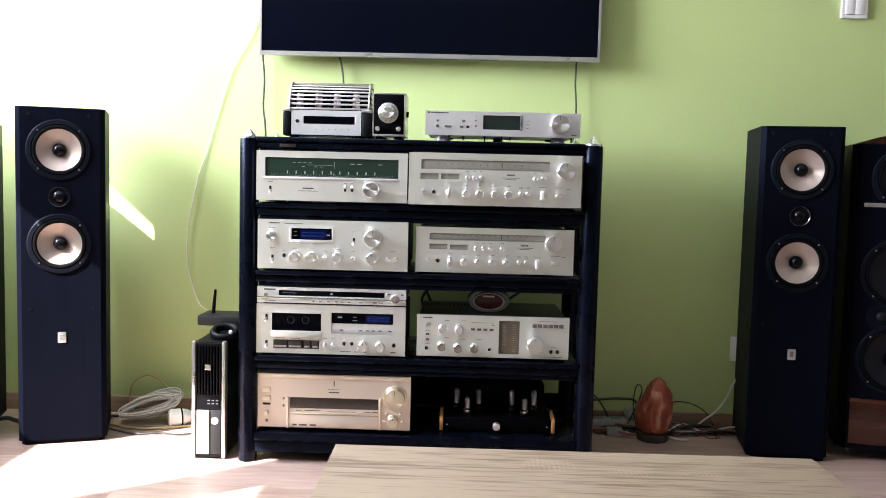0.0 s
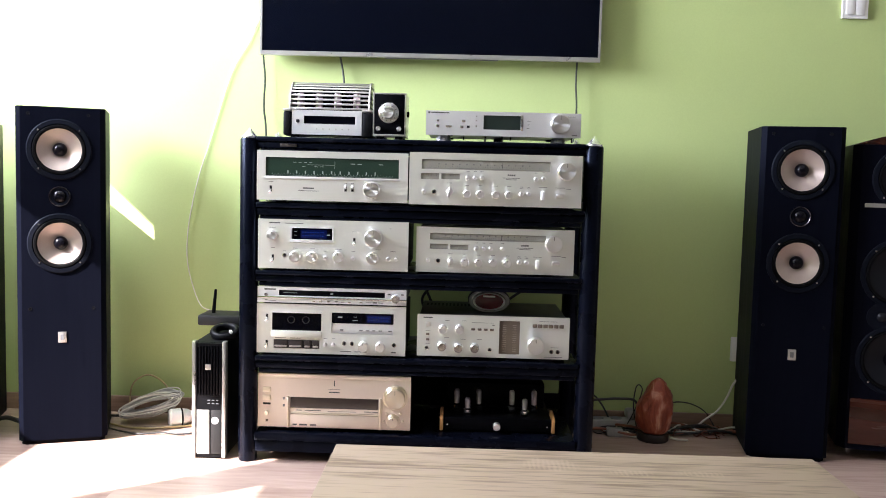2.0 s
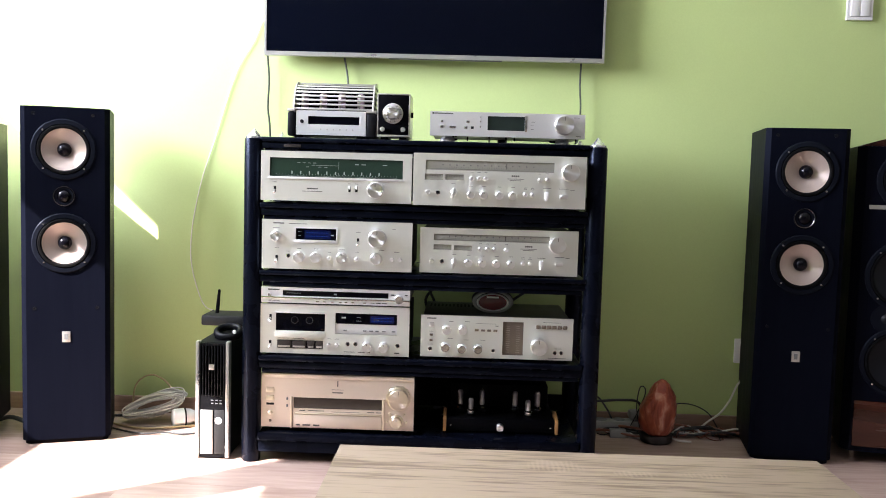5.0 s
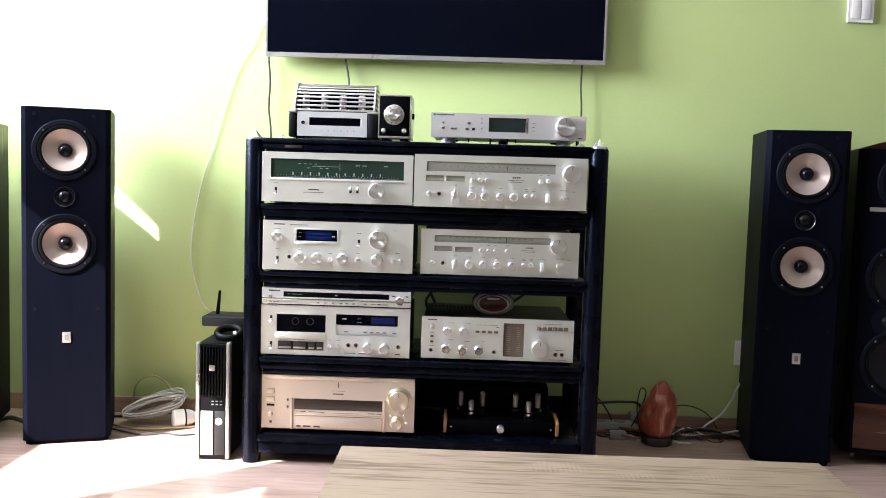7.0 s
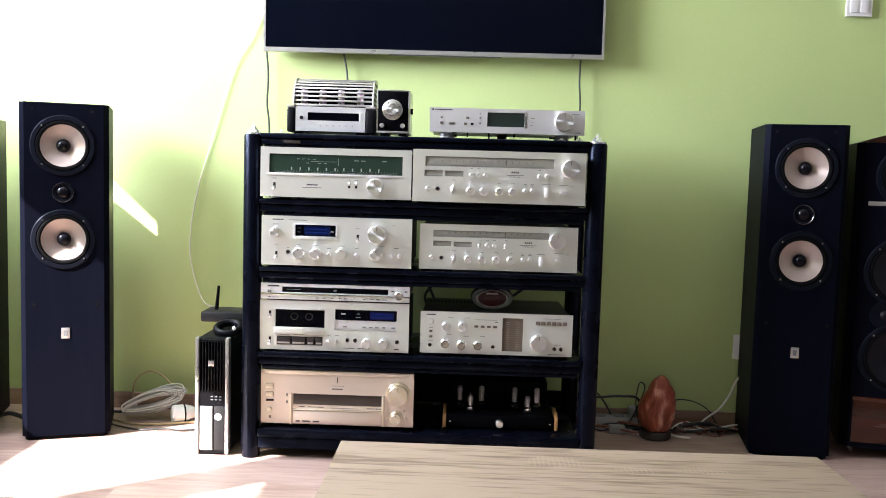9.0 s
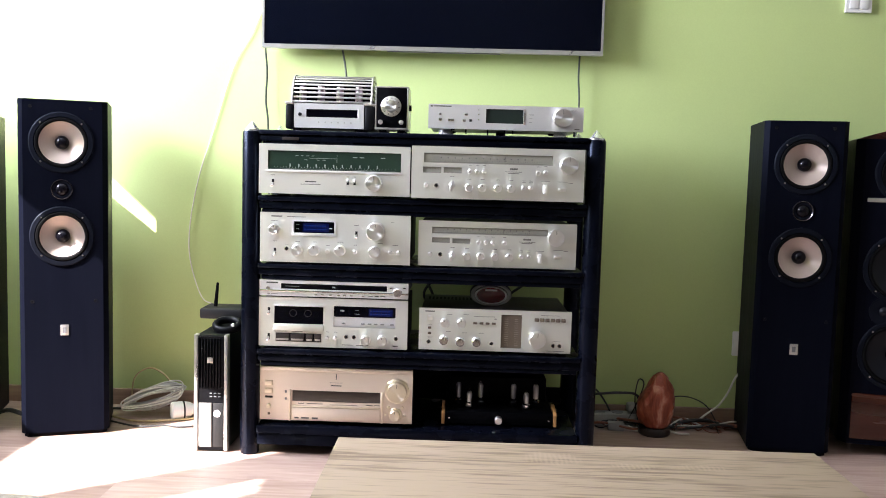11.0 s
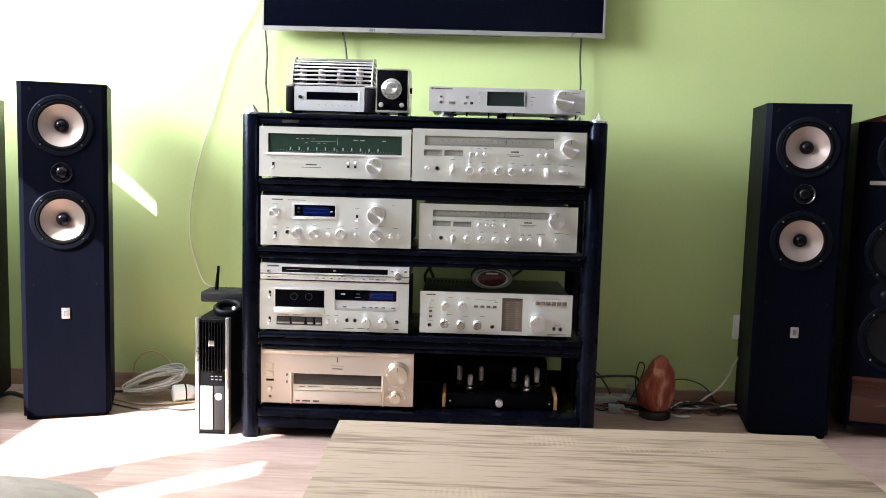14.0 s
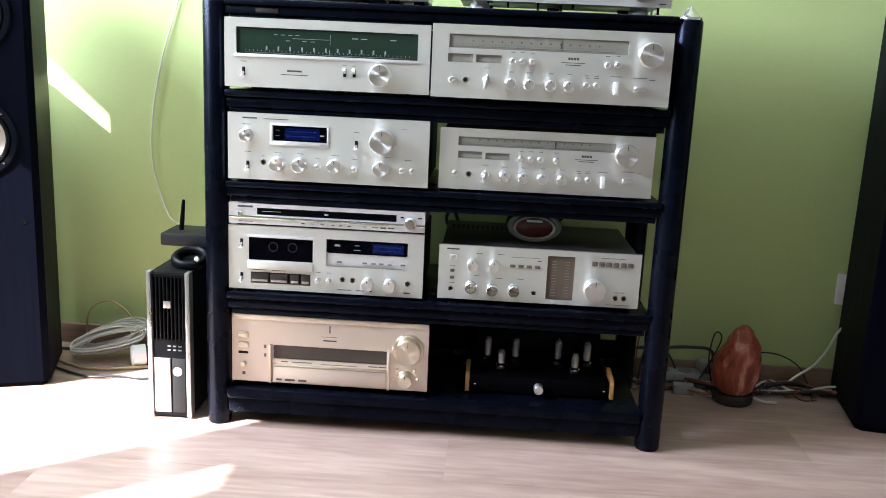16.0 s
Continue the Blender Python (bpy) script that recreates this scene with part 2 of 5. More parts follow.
M_SILVER = mat("brushed_aluminium_face", (0.78, 0.785, 0.725), 0.48, 0.74, var=0.03, scale=8.0, aniso=0.94, fine=500.0, brush=(0, 0, 1), rvar=0.04)
M_SILVER2 = mat("cool_silver_face", (0.79, 0.785, 0.78), 0.44, 0.66, var=0.03, scale=8.0, aniso=0.9, brush=(0, 0, 1), rvar=0.04)
M_GOLD = mat("champagne_face", (0.76, 0.655, 0.555), 0.40, 0.6, var=0.03, scale=8.0, aniso=0.6, brush=(0, 0, 1))
M_KNOB = mat("spun_aluminium", (0.90, 0.885, 0.87), 0.33, 1.0, var=0.03, aniso=0.93, axis="Y", rvar=0.03)
M_SATIN = mat("satin_nickel", (0.88, 0.88, 0.89), 0.22, 0.85, var=0.04)
M_CHROME = mat("chrome", (0.85, 0.85, 0.85), 0.12, 1.0, var=0.03)
M_DARKCHROME = mat("dark_chrome", (0.22, 0.21, 0.23), 0.15, 1.0, var=0.03)
M_GOLDKNOB = mat("champagne_knob", (0.86, 0.77, 0.63), 0.36, 1.0, var=0.04, aniso=0.9, axis="Y")
M_DARKSLOT = mat("dark_slot", (0.003, 0.003, 0.003), 0.5, spec=0.2)
M_PRINT = mat("dark_print", (0.07, 0.068, 0.06), 0.6)
M_PALEPRINT = mat("pale_print", (0.24, 0.27, 0.24), 0.6)
M_DIAL = mat("grey_dial_scale", (0.27, 0.26, 0.22), 0.25, var=0.08, coat=0.3)
M_GREENDIAL = mat("green_black_dial_glass", (0.018, 0.034, 0.023), 0.12, var=0.15, spec=0.4)
M_BLUE = lit_mat("blue_display", (0.001, 0.002, 0.008), (0.008, 0.035, 0.40), 0.016)
M_BLUEMARK = lit_mat("bright_blue_segment", (0.004, 0.012, 0.04), (0.03, 0.12, 0.8), 0.022)
M_DISPLAY = mat("dark_display_glass", (0.0012, 0.0013, 0.003), 0.10, var=0.1, spec=0.12)
M_METER = mat("brown_meter_glass", (0.13, 0.10, 0.075), 0.15, var=0.12, coat=0.4)
M_SCREEN = mat("switched_off_screen", (0.0012, 0.0018, 0.0045), 0.16, var=0.1, spec=0.12, rvar=0.03)
M_BEZEL = mat("silver_bezel", (0.58, 0.56, 0.53), 0.3, 0.8, var=0.04)
M_WHITEP = mat("white_plastic", (0.76, 0.75, 0.72), 0.35, var=0.04)
M_GREYP = mat("grey_plastic", (0.16, 0.165, 0.17), 0.5, var=0.1)
M_DARKGREY = mat("dark_grey_plastic", (0.018, 0.018, 0.018), 0.5, var=0.1, spec=0.2)
M_KEY = mat("dark_brown_key", (0.035, 0.028, 0.024), 0.4, var=0.15, spec=0.3)
M_METERMARK = mat("brown_print", (0.26, 0.21, 0.16), 0.6)
M_AMBERGLASS = mat("dark_brown_glass", (0.050, 0.040, 0.032), 0.13, var=0.12, coat=0.4)
M_LCD = mat("dark_lcd_glass", (0.018, 0.026, 0.022), 0.14, var=0.1, spec=0.3)
M_LIDGREY = mat("dark_grey_steel_lid", (0.10, 0.10, 0.095), 0.45, 0.3, var=0.1, bump=0.1)
M_STRIPGREY = mat("grey_strip_plastic", (0.30, 0.30, 0.28), 0.5, var=0.1)
M_REDWOOD = wood_mat("red_cherry_veneer", (0.026, 0.006, 0.003), (0.055, 0.014, 0.007), "X", 0.25, 14.0, 0.1, 0.0, 0.3, 0.1)
M_OAKSIDE = wood_mat("amber_wood_cheek", (0.46, 0.22, 0.07), (0.66, 0.36, 0.14), "Z", 0.4, 30.0)
M_GLASS = glass_mat("valve_glass", (0.95, 0.97, 1.0))
M_GETTER = mat("silvered_valve_inside", (0.82, 0.81, 0.82), 0.25, 0.5, var=0.2)
# pink light of the caged valves, put into the electrodes' colour
M_PINK = mat("pink_lit_valve_electrode", (0.80, 0.62, 0.70), 0.3, 0.5, var=0.1)
M_CABLE_W = mat("white_cable", (0.66, 0.64, 0.58), 0.5, var=0.08)
M_CABLE_S = mat("grey_white_cable", (0.44, 0.43, 0.41), 0.45, var=0.12)
M_CABLE_B = mat("black_cable", (0.02, 0.02, 0.02), 0.5, var=0.1)
M_CABLE_G = mat("dark_green_cable", (0.035, 0.05, 0.03), 0.5, var=0.1)
M_CABLE_O = mat("copper_speaker_cable", (0.22, 0.07, 0.035), 0.4, var=0.15)
M_CABLE_Y = mat("amber_clear_cable", (0.40, 0.30, 0.14), 0.35, var=0.15)
M_FABRIC = mat("grey_woven_fabric", (0.285, 0.245, 0.20), 0.95, var=0.22, scale=40.0, bump=0.9, fine=700.0, spec=0.2)
M_RUG_C = mat("cream_pile", (0.66, 0.60, 0.47), 0.95, var=0.15, spec=0.1)
M_RUG_B = mat("brown_pile", (0.085, 0.034, 0.028), 0.95, var=0.3, spec=0.1)
M_RED = mat("dark_red_display", (0.10, 0.008, 0.010), 0.12, var=0.1, coat=0.5)
M_SALT = salt_mat()
M_DARKWOOD = wood_mat("dark_lamp_base", (0.012, 0.008, 0.006), (0.035, 0.022, 0.015), "X", 0.4, 30.0)
M_BLIND = mat("pale_blind_fabric", (0.72, 0.70, 0.64), 0.9, var=0.05, bump=0.3)


# ---- mesh helpers ----
def thing(name, loc, rz=0.0, label="", category="", group="", kind=""):
    ob = new(name)
    ob.empty_display_size = 0.05
    ob.matrix_basis = pose(*loc, 0, 0, rz)
    return tagged(ob, label, category, group, kind)


def mesh_from(name, bm, material, smooth=True):
    me = bpy.data.meshes.new(name)
    bmesh.ops.recalc_face_normals(bm, faces=bm.faces)
    bm.to_mesh(me)
    bm.free()
    for m in (material if isinstance(material, (list, tuple)) else [material]):
        me.materials.append(m)
    if smooth:
        me.polygons.foreach_set("use_smooth", [True] * len(me.polygons))
        me.set_sharp_from_angle(angle=radians(35))
    return me


def part(name, bm, material, parent, label="", at=None, kind=""):
    ob = new(name, mesh_from(name, bm, material))
    ob.parent = parent
    if at is not None:
        ob.matrix_basis = at if isinstance(at, Matrix) else Matrix.Translation(at)
    return tagged(ob, label, kind=kind)


def single(name, bm, material, label, category, group="", kind="", at=None):
    ob = new(name, mesh_from(name, bm, material))
    if at is not None:
        ob.matrix_basis = at
    return tagged(ob, label, category, group, kind)


def box(x0, x1, y0, y1, z0, z1, bevel=0.0, seg=2, bm=None):
    bm = bm or bmesh.new()
    r = bmesh.ops.create_cube(bm, size=1.0, matrix=Matrix.Translation(((x0 + x1) / 2, (y0 + y1) / 2, (z0 + z1) / 2)) @ Matrix.Diagonal((x1 - x0, y1 - y0, z1 - z0, 1)))
    if bevel:
        es = list({e for v in r["verts"] for e in v.link_edges})
        bmesh.ops.bevel(bm, geom=es, offset=bevel, segments=seg, affect="EDGES", profile=0.5)
    return bm


def lathe(profile, seg=28, centre=(0, 0, 0), axis="Z", bm=None):
    """Turns (radius, height) pairs round an axis; axis "Y" points towards -y."""
    bm = bm or bmesh.new()
    rings = []
    for r, h in profile:
        if r < 1e-6:
            p = (0, -h, 0) if axis == "Y" else (h, 0, 0) if axis == "X" else (0, 0, h)
            rings.append([bm.verts.new(Vector(p) + Vector(centre))])
            continue
        ring = []
        for i in range(seg):
            a = 2 * math.pi * i / seg
            c, s = r * math.cos(a), r * math.sin(a)
            p = (c, -h, s) if axis == "Y" else (h, c, s) if axis == "X" else (c, s, h)
            ring.append(bm.verts.new(Vector(p) + Vector(centre)))
        rings.append(ring)
    for a, b in zip(rings, rings[1:]):
        if len(a) == 1 and len(b) == 1:
            continue
        for i in range(seg):
            j = (i + 1) % seg
            if len(a) == 1:
                bm.faces.new((a[0], b[i], b[j]))
            elif len(b) == 1:
                bm.faces.new((a[i], a[j], b[0]))
            else:
                bm.faces.new((a[i], a[j], b[j], b[i]))
    return bm


def smooth_points(pts, n=6):
    out = []
    P = [Vector(p) for p in pts]
    P = [2 * P[0] - P[1]] + P + [2 * P[-1] - P[-2]]
    for i in range(1, len(P) - 2):
        for k in range(n):
            t = k / n
            a, b, c, d = P[i - 1:i + 3]
            out.append(0.5 * ((2 * b) + (c - a) * t + (2 * a - 5 * b + 4 * c - d) * t * t + (3 * b - a - 3 * c + d) * t ** 3))
    return out + [P[-2]]


def tube(pts, r, seg=8, n=6, bm=None):
    """A cable along points, smoothed."""
    bm = bm or bmesh.new()
    path = smooth_points(pts, n) if n > 1 else [Vector(p) for p in pts]
    rings, side = [], Vector((0.3, 0.2, 0.9))
    for i, p in enumerate(path):
        d = (path[min(i + 1, len(path) - 1)] - path[max(i - 1, 0)]).normalized()
        side = (side - d * side.dot(d)).normalized()
        up = d.cross(side)
        rings.append([bm.verts.new(p + r * (math.cos(2 * math.pi * k / seg) * side + math.sin(2 * math.pi * k / seg) * up)) for k in range(seg)])
    for a, b in zip(rings, rings[1:]):
        for k in range(seg):
            bm.faces.new((a[k], a[(k + 1) % seg], b[(k + 1) % seg], b[k]))
    bm.faces.new(rings[0]), bm.faces.new(rings[-1][::-1])
    return bm


def prism(outline, z0, z1, bevel=0.0):
    """An upright block over a plan outline."""
    bm = bmesh.new()
    lo, hi = [bm.verts.new((x, y, z0)) for x, y in outline], [bm.verts.new((x, y, z1)) for x, y in outline]
    bm.faces.new(lo[::-1]), bm.faces.new(hi)
    for i in range(len(lo)):
        j = (i + 1) % len(lo)
        bm.faces.new((lo[i], lo[j], hi[j], hi[i]))
    if bevel:
        bmesh.ops.bevel(bm, geom=list(bm.edges), offset=bevel, segments=2, affect="EDGES", profile=0.5)
    return bm


def plate(w, h, t, holes=(), x0=0.0, z0=0.0, front=0.0):
    """A panel in the xz plane, t thick behind y = front, with rectangular holes (x0, x1, z0, z1) cut right through."""
    xs = sorted({x0, x0 + w, *[a for q in holes for a in q[:2]]})
    zs = sorted({z0, z0 + h, *[a for q in holes for a in q[2:]]})
    bm = bmesh.new()
    v = {}
    for i, x in enumerate(xs):
        for k, z in enumerate(zs):
            for s in (0, 1):
                v[i, k, s] = bm.verts.new((x, front + s * t, z))
    def solid(i, k):
        if not (0 <= i < len(xs) - 1 and 0 <= k < len(zs) - 1):
            return False
        cx, cz = (xs[i] + xs[i + 1]) / 2, (zs[k] + zs[k + 1]) / 2
        return not any(a < cx < b and c < cz < d for a, b, c, d in holes)
    for i in range(len(xs) - 1):
        for k in range(len(zs) - 1):
            if not solid(i, k):
                continue
            bm.faces.new((v[i, k, 0], v[i + 1, k, 0], v[i + 1, k + 1, 0], v[i, k + 1, 0]))
            bm.faces.new((v[i, k, 1], v[i, k + 1, 1], v[i + 1, k + 1, 1], v[i + 1, k, 1]))
            for di, dk, a, b in ((-1, 0, (i, k), (i, k + 1)), (1, 0, (i + 1, k), (i + 1, k + 1)), (0, -1, (i, k), (i + 1, k)), (0, 1, (i, k + 1), (i + 1, k + 1))):
                if not solid(i + di, k + dk):
                    bm.faces.new((v[(*a, 0)], v[(*b, 0)], v[(*b, 1)], v[(*a, 1)]))
    loose = [q for q in bm.verts if not q.link_faces]
    bmesh.ops.delete(bm, geom=loose, context="VERTS")
    return bm


# ---- structure: x to the right, y towards the green wall ----
WALL_Y, LEFT_X, RIGHT_X, REAR_Y, TOP = 2.84, -2.10, 2.60, -3.40, 2.60


def structure(name, bm, material, label, category):
    return single(name, bm, material, label, category, kind="structure")


structure("wall_north", box(LEFT_X - 0.2, RIGHT_X + 0.2, WALL_Y, WALL_Y + 0.2, 0, TOP), M_WALL, "lime green painted plaster wall behind the rack", "wall")
# east and south walls are unseen, added to close the room and set its fill
structure("wall_east", box(RIGHT_X, RIGHT_X + 0.2, REAR_Y, WALL_Y, 0, TOP), M_UNSEEN_WALL, "unseen side wall, beige kept dark to limit bounced light", "wall")
structure("wall_south", box(LEFT_X - 0.2, RIGHT_X + 0.2, REAR_Y - 0.2, REAR_Y, 0, TOP), M_UNSEEN_WALL, "unseen rear wall, beige kept dark to limit bounced light", "wall")
structure("ceiling", box(LEFT_X - 0.2, RIGHT_X + 0.2, REAR_Y - 0.2, WALL_Y + 0.2, TOP, TOP + 0.15), M_CEILING, "plain white painted ceiling", "ceiling")

# west wall with its window opening
WIN = dict(y0=0.50, y1=2.56, z0=0.777, z1=2.2)
wall_w = plate(WALL_Y - REAR_Y, TOP, 0.2, [(WIN["y0"] - REAR_Y, WIN["y1"] - REAR_Y, WIN["z0"], WIN["z1"])])
wall_w.transform(Matrix(((0, -1, 0, LEFT_X), (1, 0, 0, REAR_Y), (0, 0, 1, 0), (0, 0, 0, 1))))
structure("wall_west", wall_w, M_WALL, "lime green painted wall with a window opening", "wall")
window = thing("window_1", (LEFT_X - 0.12, WIN["y0"], WIN["z0"]), label="unseen white framed window with pale blind pieces that shape the sun", category="window", kind="structure")
WW, WH = WIN["y1"] - WIN["y0"], WIN["z1"] - WIN["z0"]
BLIND_Z = 1.552 - WIN["z0"]
# bars out of view, their widths set by the shadow strips on the floor
for name, q in (("window_frame", (-0.012, 0.012, 0, WW, 0, 0.015)), ("window_frame", (-0.012, 0.012, 0, WW, WH - 0.05, WH)), ("window_frame", (-0.012, 0.012, 0, 0.03, 0.015, WH - 0.05)),
                ("window_frame", (-0.012, 0.012, WW - 0.05, WW, 0.015, WH - 0.05)), ("mullion", (-0.012, 0.012, 0.395, 0.592, 0.015, WH - 0.05)), ("mullion", (-0.012, 0.012, 0.11, 0.277, 0.015, WH - 0.05))):
    part(name, box(*q, 0.003), M_WHITEP, window)
part("window_sill", box(0.03, 0.16, -0.04, WW + 0.04, -0.03, -0.002, 0.006), M_WHITEP, window)
part("blind", box(0.04, 0.044, 0.0, 1.306, BLIND_Z, WH - 0.02), M_BLIND, window)
# two unseen blind pieces added; the slit between them shapes the wall's sun patch
part("blind", box(0.04, 0.044, 1.3062, WW, 0.923, WH - 0.02), M_BLIND, window)
part("blind", box(0.04, 0.044, 1.3062, WW, 0.054, 0.800), M_BLIND, window)

structure("baseboard", box(LEFT_X, RIGHT_X, WALL_Y - 0.016, WALL_Y - 0.0005, 0, 0.055, 0.004), M_SKIRT, "brown wooden skirting along the green wall", "baseboard")

floor = tagged(new("floor", mesh_from("floor", box(LEFT_X - 0.2, RIGHT_X + 0.2, REAR_Y - 0.2, WALL_Y + 0.2, -0.1, -0.006), M_JOINT)), "pale greyish oak laminate plank floor", "floor", kind="structure")

# ---- rack ----
RX0, RX1, RY = -0.588, 0.361, 2.385
rack = thing("hifi_rack", ((RX0 + RX1) / 2, RY, 0), label="black lacquered hi-fi rack with round posts and five shelves", category="rack")
OX, OY = (RX0 + RX1) / 2, RY
for px, py in ((RX0, 0.0), (RX1, 0.0), (RX0 + 0.006, 0.335), (RX1 - 0.006, 0.335)):
    p = part("post", lathe([(0, 0), (0.024, 0), (0.0265, 0.004), (0.0265, 0.904), (0.0245, 0.909), (0, 0.909)], 32), M_RACK, rack, at=(px - OX, py, 0.0 if py < 0.1 else 0.008))
    part("spike", lathe([(0, 0), (0.0235, 0), (0.0235, 0.005), (0.019, 0.007), (0.002, 0.027), (0, 0.028)], 24), M_SATIN, p, "bright metal cone spike", at=(0, 0, 0.909))
for z0, z1 in ((0.882, 0.914), (0.697, 0.734), (0.512, 0.546), (0.268, 0.306), (0.028, 0.086)):
    # board with a proud rounded upper lip over a set-back lower edge
    zc = z1 - 0.42 * (z1 - z0)
    sh = part("shelf", box(RX0 + 0.022 - OX, RX1 - 0.022 - OX, -0.024, 0.345, zc, z1, 0.005), M_RACK, rack)
    part("shelf_edge", box(RX0 + 0.022 - OX, RX1 - 0.022 - OX, -0.015, 0.345, z0, zc - 0.0005, 0.004), M_RACK, sh)
    if z0 > 0.1:
        part("shelf_rail", box(RX0 + 0.03 - OX, RX1 - 0.03 - OX, -0.010, 0.02, z0 - 0.012, z0 - 0.0005, 0.002), M_RACK, rack)
part("nameplate", box(-0.388, -0.342, -0.0175, -0.0145, 0.8865, 0.8955, 0.001), M_KEY, rack, "small worn metal nameplate")
part("back_panel", box(RX0 + 0.03 - OX, 0.275 - OX, 0.325, 0.335, 0.087, 0.267), M_BLACK, rack)
part("back_panel", box(0.2755 - OX, RX1 - 0.03 - OX, 0.325, 0.335, 0.087, 0.135), M_BLACK, rack)


# ---- hi-fi units: origin at the lower left front corner, x along the face, z up ----
class Unit:
    def __init__(self, name, x0, x1, z0, z1, y, depth, face, label, category, body=None, holes=(), feet=0.008, group="hi-fi units on the rack", body_in=0.004, edge=0.0):
        self.w, self.h, self.face = x1 - x0, z1 - z0, face
        self.t = thing(name, (x0, y, z0), label=label, category=category, group=group)
        w, h = self.w, self.h
        self.holes = [(a * w, b * w, c * h, d * h) for a, b, c, d in holes]
        part("faceplate", plate(w, h, 0.007, self.holes), face, self.t, "champagne gold faceplate" if face is M_GOLD else "brushed metal faceplate")
        part("body", box(body_in, w - body_in, 0.0075, depth, 0.004, h - 0.006, 0.003), body or M_BLACK, self.t)
        for fx in (0.06, w - 0.06):
            for fy in (0.04, depth - 0.05):
                part("foot", lathe([(0, -feet), (0.013, -feet), (0.015, -feet + 0.002), (0.015, 0.004), (0, 0.004)], 16), M_RUBBER, self.t, at=(fx, fy, 0))

    def pos(self, u, v, y=0.0):
        return (u * self.w, y, v * self.h)

    def pane(self, name, u0, u1, v0, v1, material, y=0.0035, label=""):
        w, h = self.w, self.h
        return part(name, box(u0 * w - 0.001, u1 * w + 0.001, y, 0.0072, v0 * h - 0.001, v1 * h + 0.001), material, self.t, label)

    def knob(self, u, v, d, length=0.016, material=None, name="knob", pointer=True):
        r = d / 2
        k = part(name, lathe([(0, 0), (r * 1.06, 0), (r * 1.06, 0.0015), (r, 0.002), (r, length - 0.0012), (r - 0.0012, length), (r * 0.2, length - 0.0003), (0, length - 0.0003)], 32, axis="Y"), material or M_KNOB, self.t, at=self.pos(u, v))
        if pointer and d > 0.018:
            part("pointer", box(-0.0006, 0.0006, -length - 0.0004, -length + 0.0002, r * 0.45, r * 0.9), M_PRINT, k)
        return k

    def toggle(self, u, v, lever=0.012, up=True):
        s = part("switch_plate", box(-0.0032, 0.0032, -0.0006, 0.0002, -0.008, 0.008, 0.0002), M_DARKSLOT, self.t, at=self.pos(u, v))
        part("lever", lathe([(0, 0), (0.0022, 0), (0.0034, lever), (0.003, lever + 0.001), (0, lever + 0.001)], 14, axis="Y"), M_CHROME, s, at=Matrix.Translation((0, 0, -0.001)) @ pose(0, 0, 0, 35 if not up else -35))

    def jack(self, u, v, d=0.008):
        j = part("socket", lathe([(d / 2 + 0.002, 0), (d / 2 + 0.002, 0.0012), (d / 2, 0.0014), (d / 2, 0.0003), (0, 0.0003)], 20, axis="Y"), [M_CHROME], self.t, at=self.pos(u, v))
        part("hole", lathe([(d / 2 - 0.0001, 0.0005), (0, 0.0005)], 18, axis="Y"), M_DARKSLOT, j)

    def button(self, u, v, bw, bh, material=None, proud=0.004, name="button"):
        return part(name, box(-bw / 2, bw / 2, -proud, 0.001, -bh / 2, bh / 2, min(bw, bh) * 0.15), material or M_CHROME, self.t, at=self.pos(u, v))

    def bars(self, rows, material=None):
        """Illegible print: short flat bars (u, v, width, height)."""
        for u, v, bw, bh in rows:
            part("lettering", box(-bw / 2, bw / 2, -0.0003, 0.0005, -bh / 2, bh / 2), material or M_PRINT, self.t, at=self.pos(u, v))

    def dial_print(self, u0, u1, v, n, bh=0.003, y=0.0031, material=None, bw=0.0009, long=False):
        for i in range(n):
            part("dial_mark", box(-bw / 2, bw / 2, y - 0.0003, y + 0.0003, -bh / 2, bh / 2), material or M_PRINT, self.t, at=self.pos(u0 + (u1 - u0) * i / max(1, n - 1), v))
        if long:
            part("dial_line", box(0, (u1 - u0) * self.w, y - 0.0002, y + 0.0003, -0.0003, 0.0003), material or M_PRINT, self.t, at=self.pos(u0, v - 0.03))


# silver tuner with the dark green dial
u = Unit("radio_tuner", -0.561, -0.147, 0.7405, 0.876, 2.352, 0.33, M_SILVER, "silver analogue radio tuner with dark green dial window", "tuner", holes=[(0.058, 0.94, 0.487, 0.865)], feet=0.0065)
u.pane("dial_glass", 0.058, 0.94, 0.487, 0.865, M_GREENDIAL, label="dark green dial window")
u.button(0.5, 0.455, 0.372, 0.004, M_SILVER2, 0.003, "dial_trim")
u.dial_print(0.205, 0.783, 0.575, 11, 0.008, material=M_PALEPRINT, bw=0.0032)
u.dial_print(0.10, 0.90, 0.535, 41, 0.0025, material=M_PALEPRINT, long=True)
for k, uu in enumerate((0.25, 0.285, 0.32, 0.355, 0.31, 0.39, 0.43)):
    part("dial_mark", box(-0.004, 0.004, 0.0028, 0.0034, -0.0006, 0.0006), M_PALEPRINT, u.t, at=u.pos(uu, 0.77 if k < 4 else 0.69))
for uu in (0.635, 0.68, 0.82):
    part("dial_mark", box(-0.006, 0.006, 0.0028, 0.0034, -0.001, 0.001), M_PALEPRINT, u.t, at=u.pos(uu, 0.76))
part("dial_line", box(-0.036, 0.036, 0.0028, 0.0034, -0.0004, 0.0004), M_PALEPRINT, u.t, at=u.pos(0.42, 0.725))
part("dial_line", box(-0.0004, 0.0004, 0.0028, 0.0034, -0.010, 0.010), M_PALEPRINT, u.t, at=u.pos(0.515, 0.725))
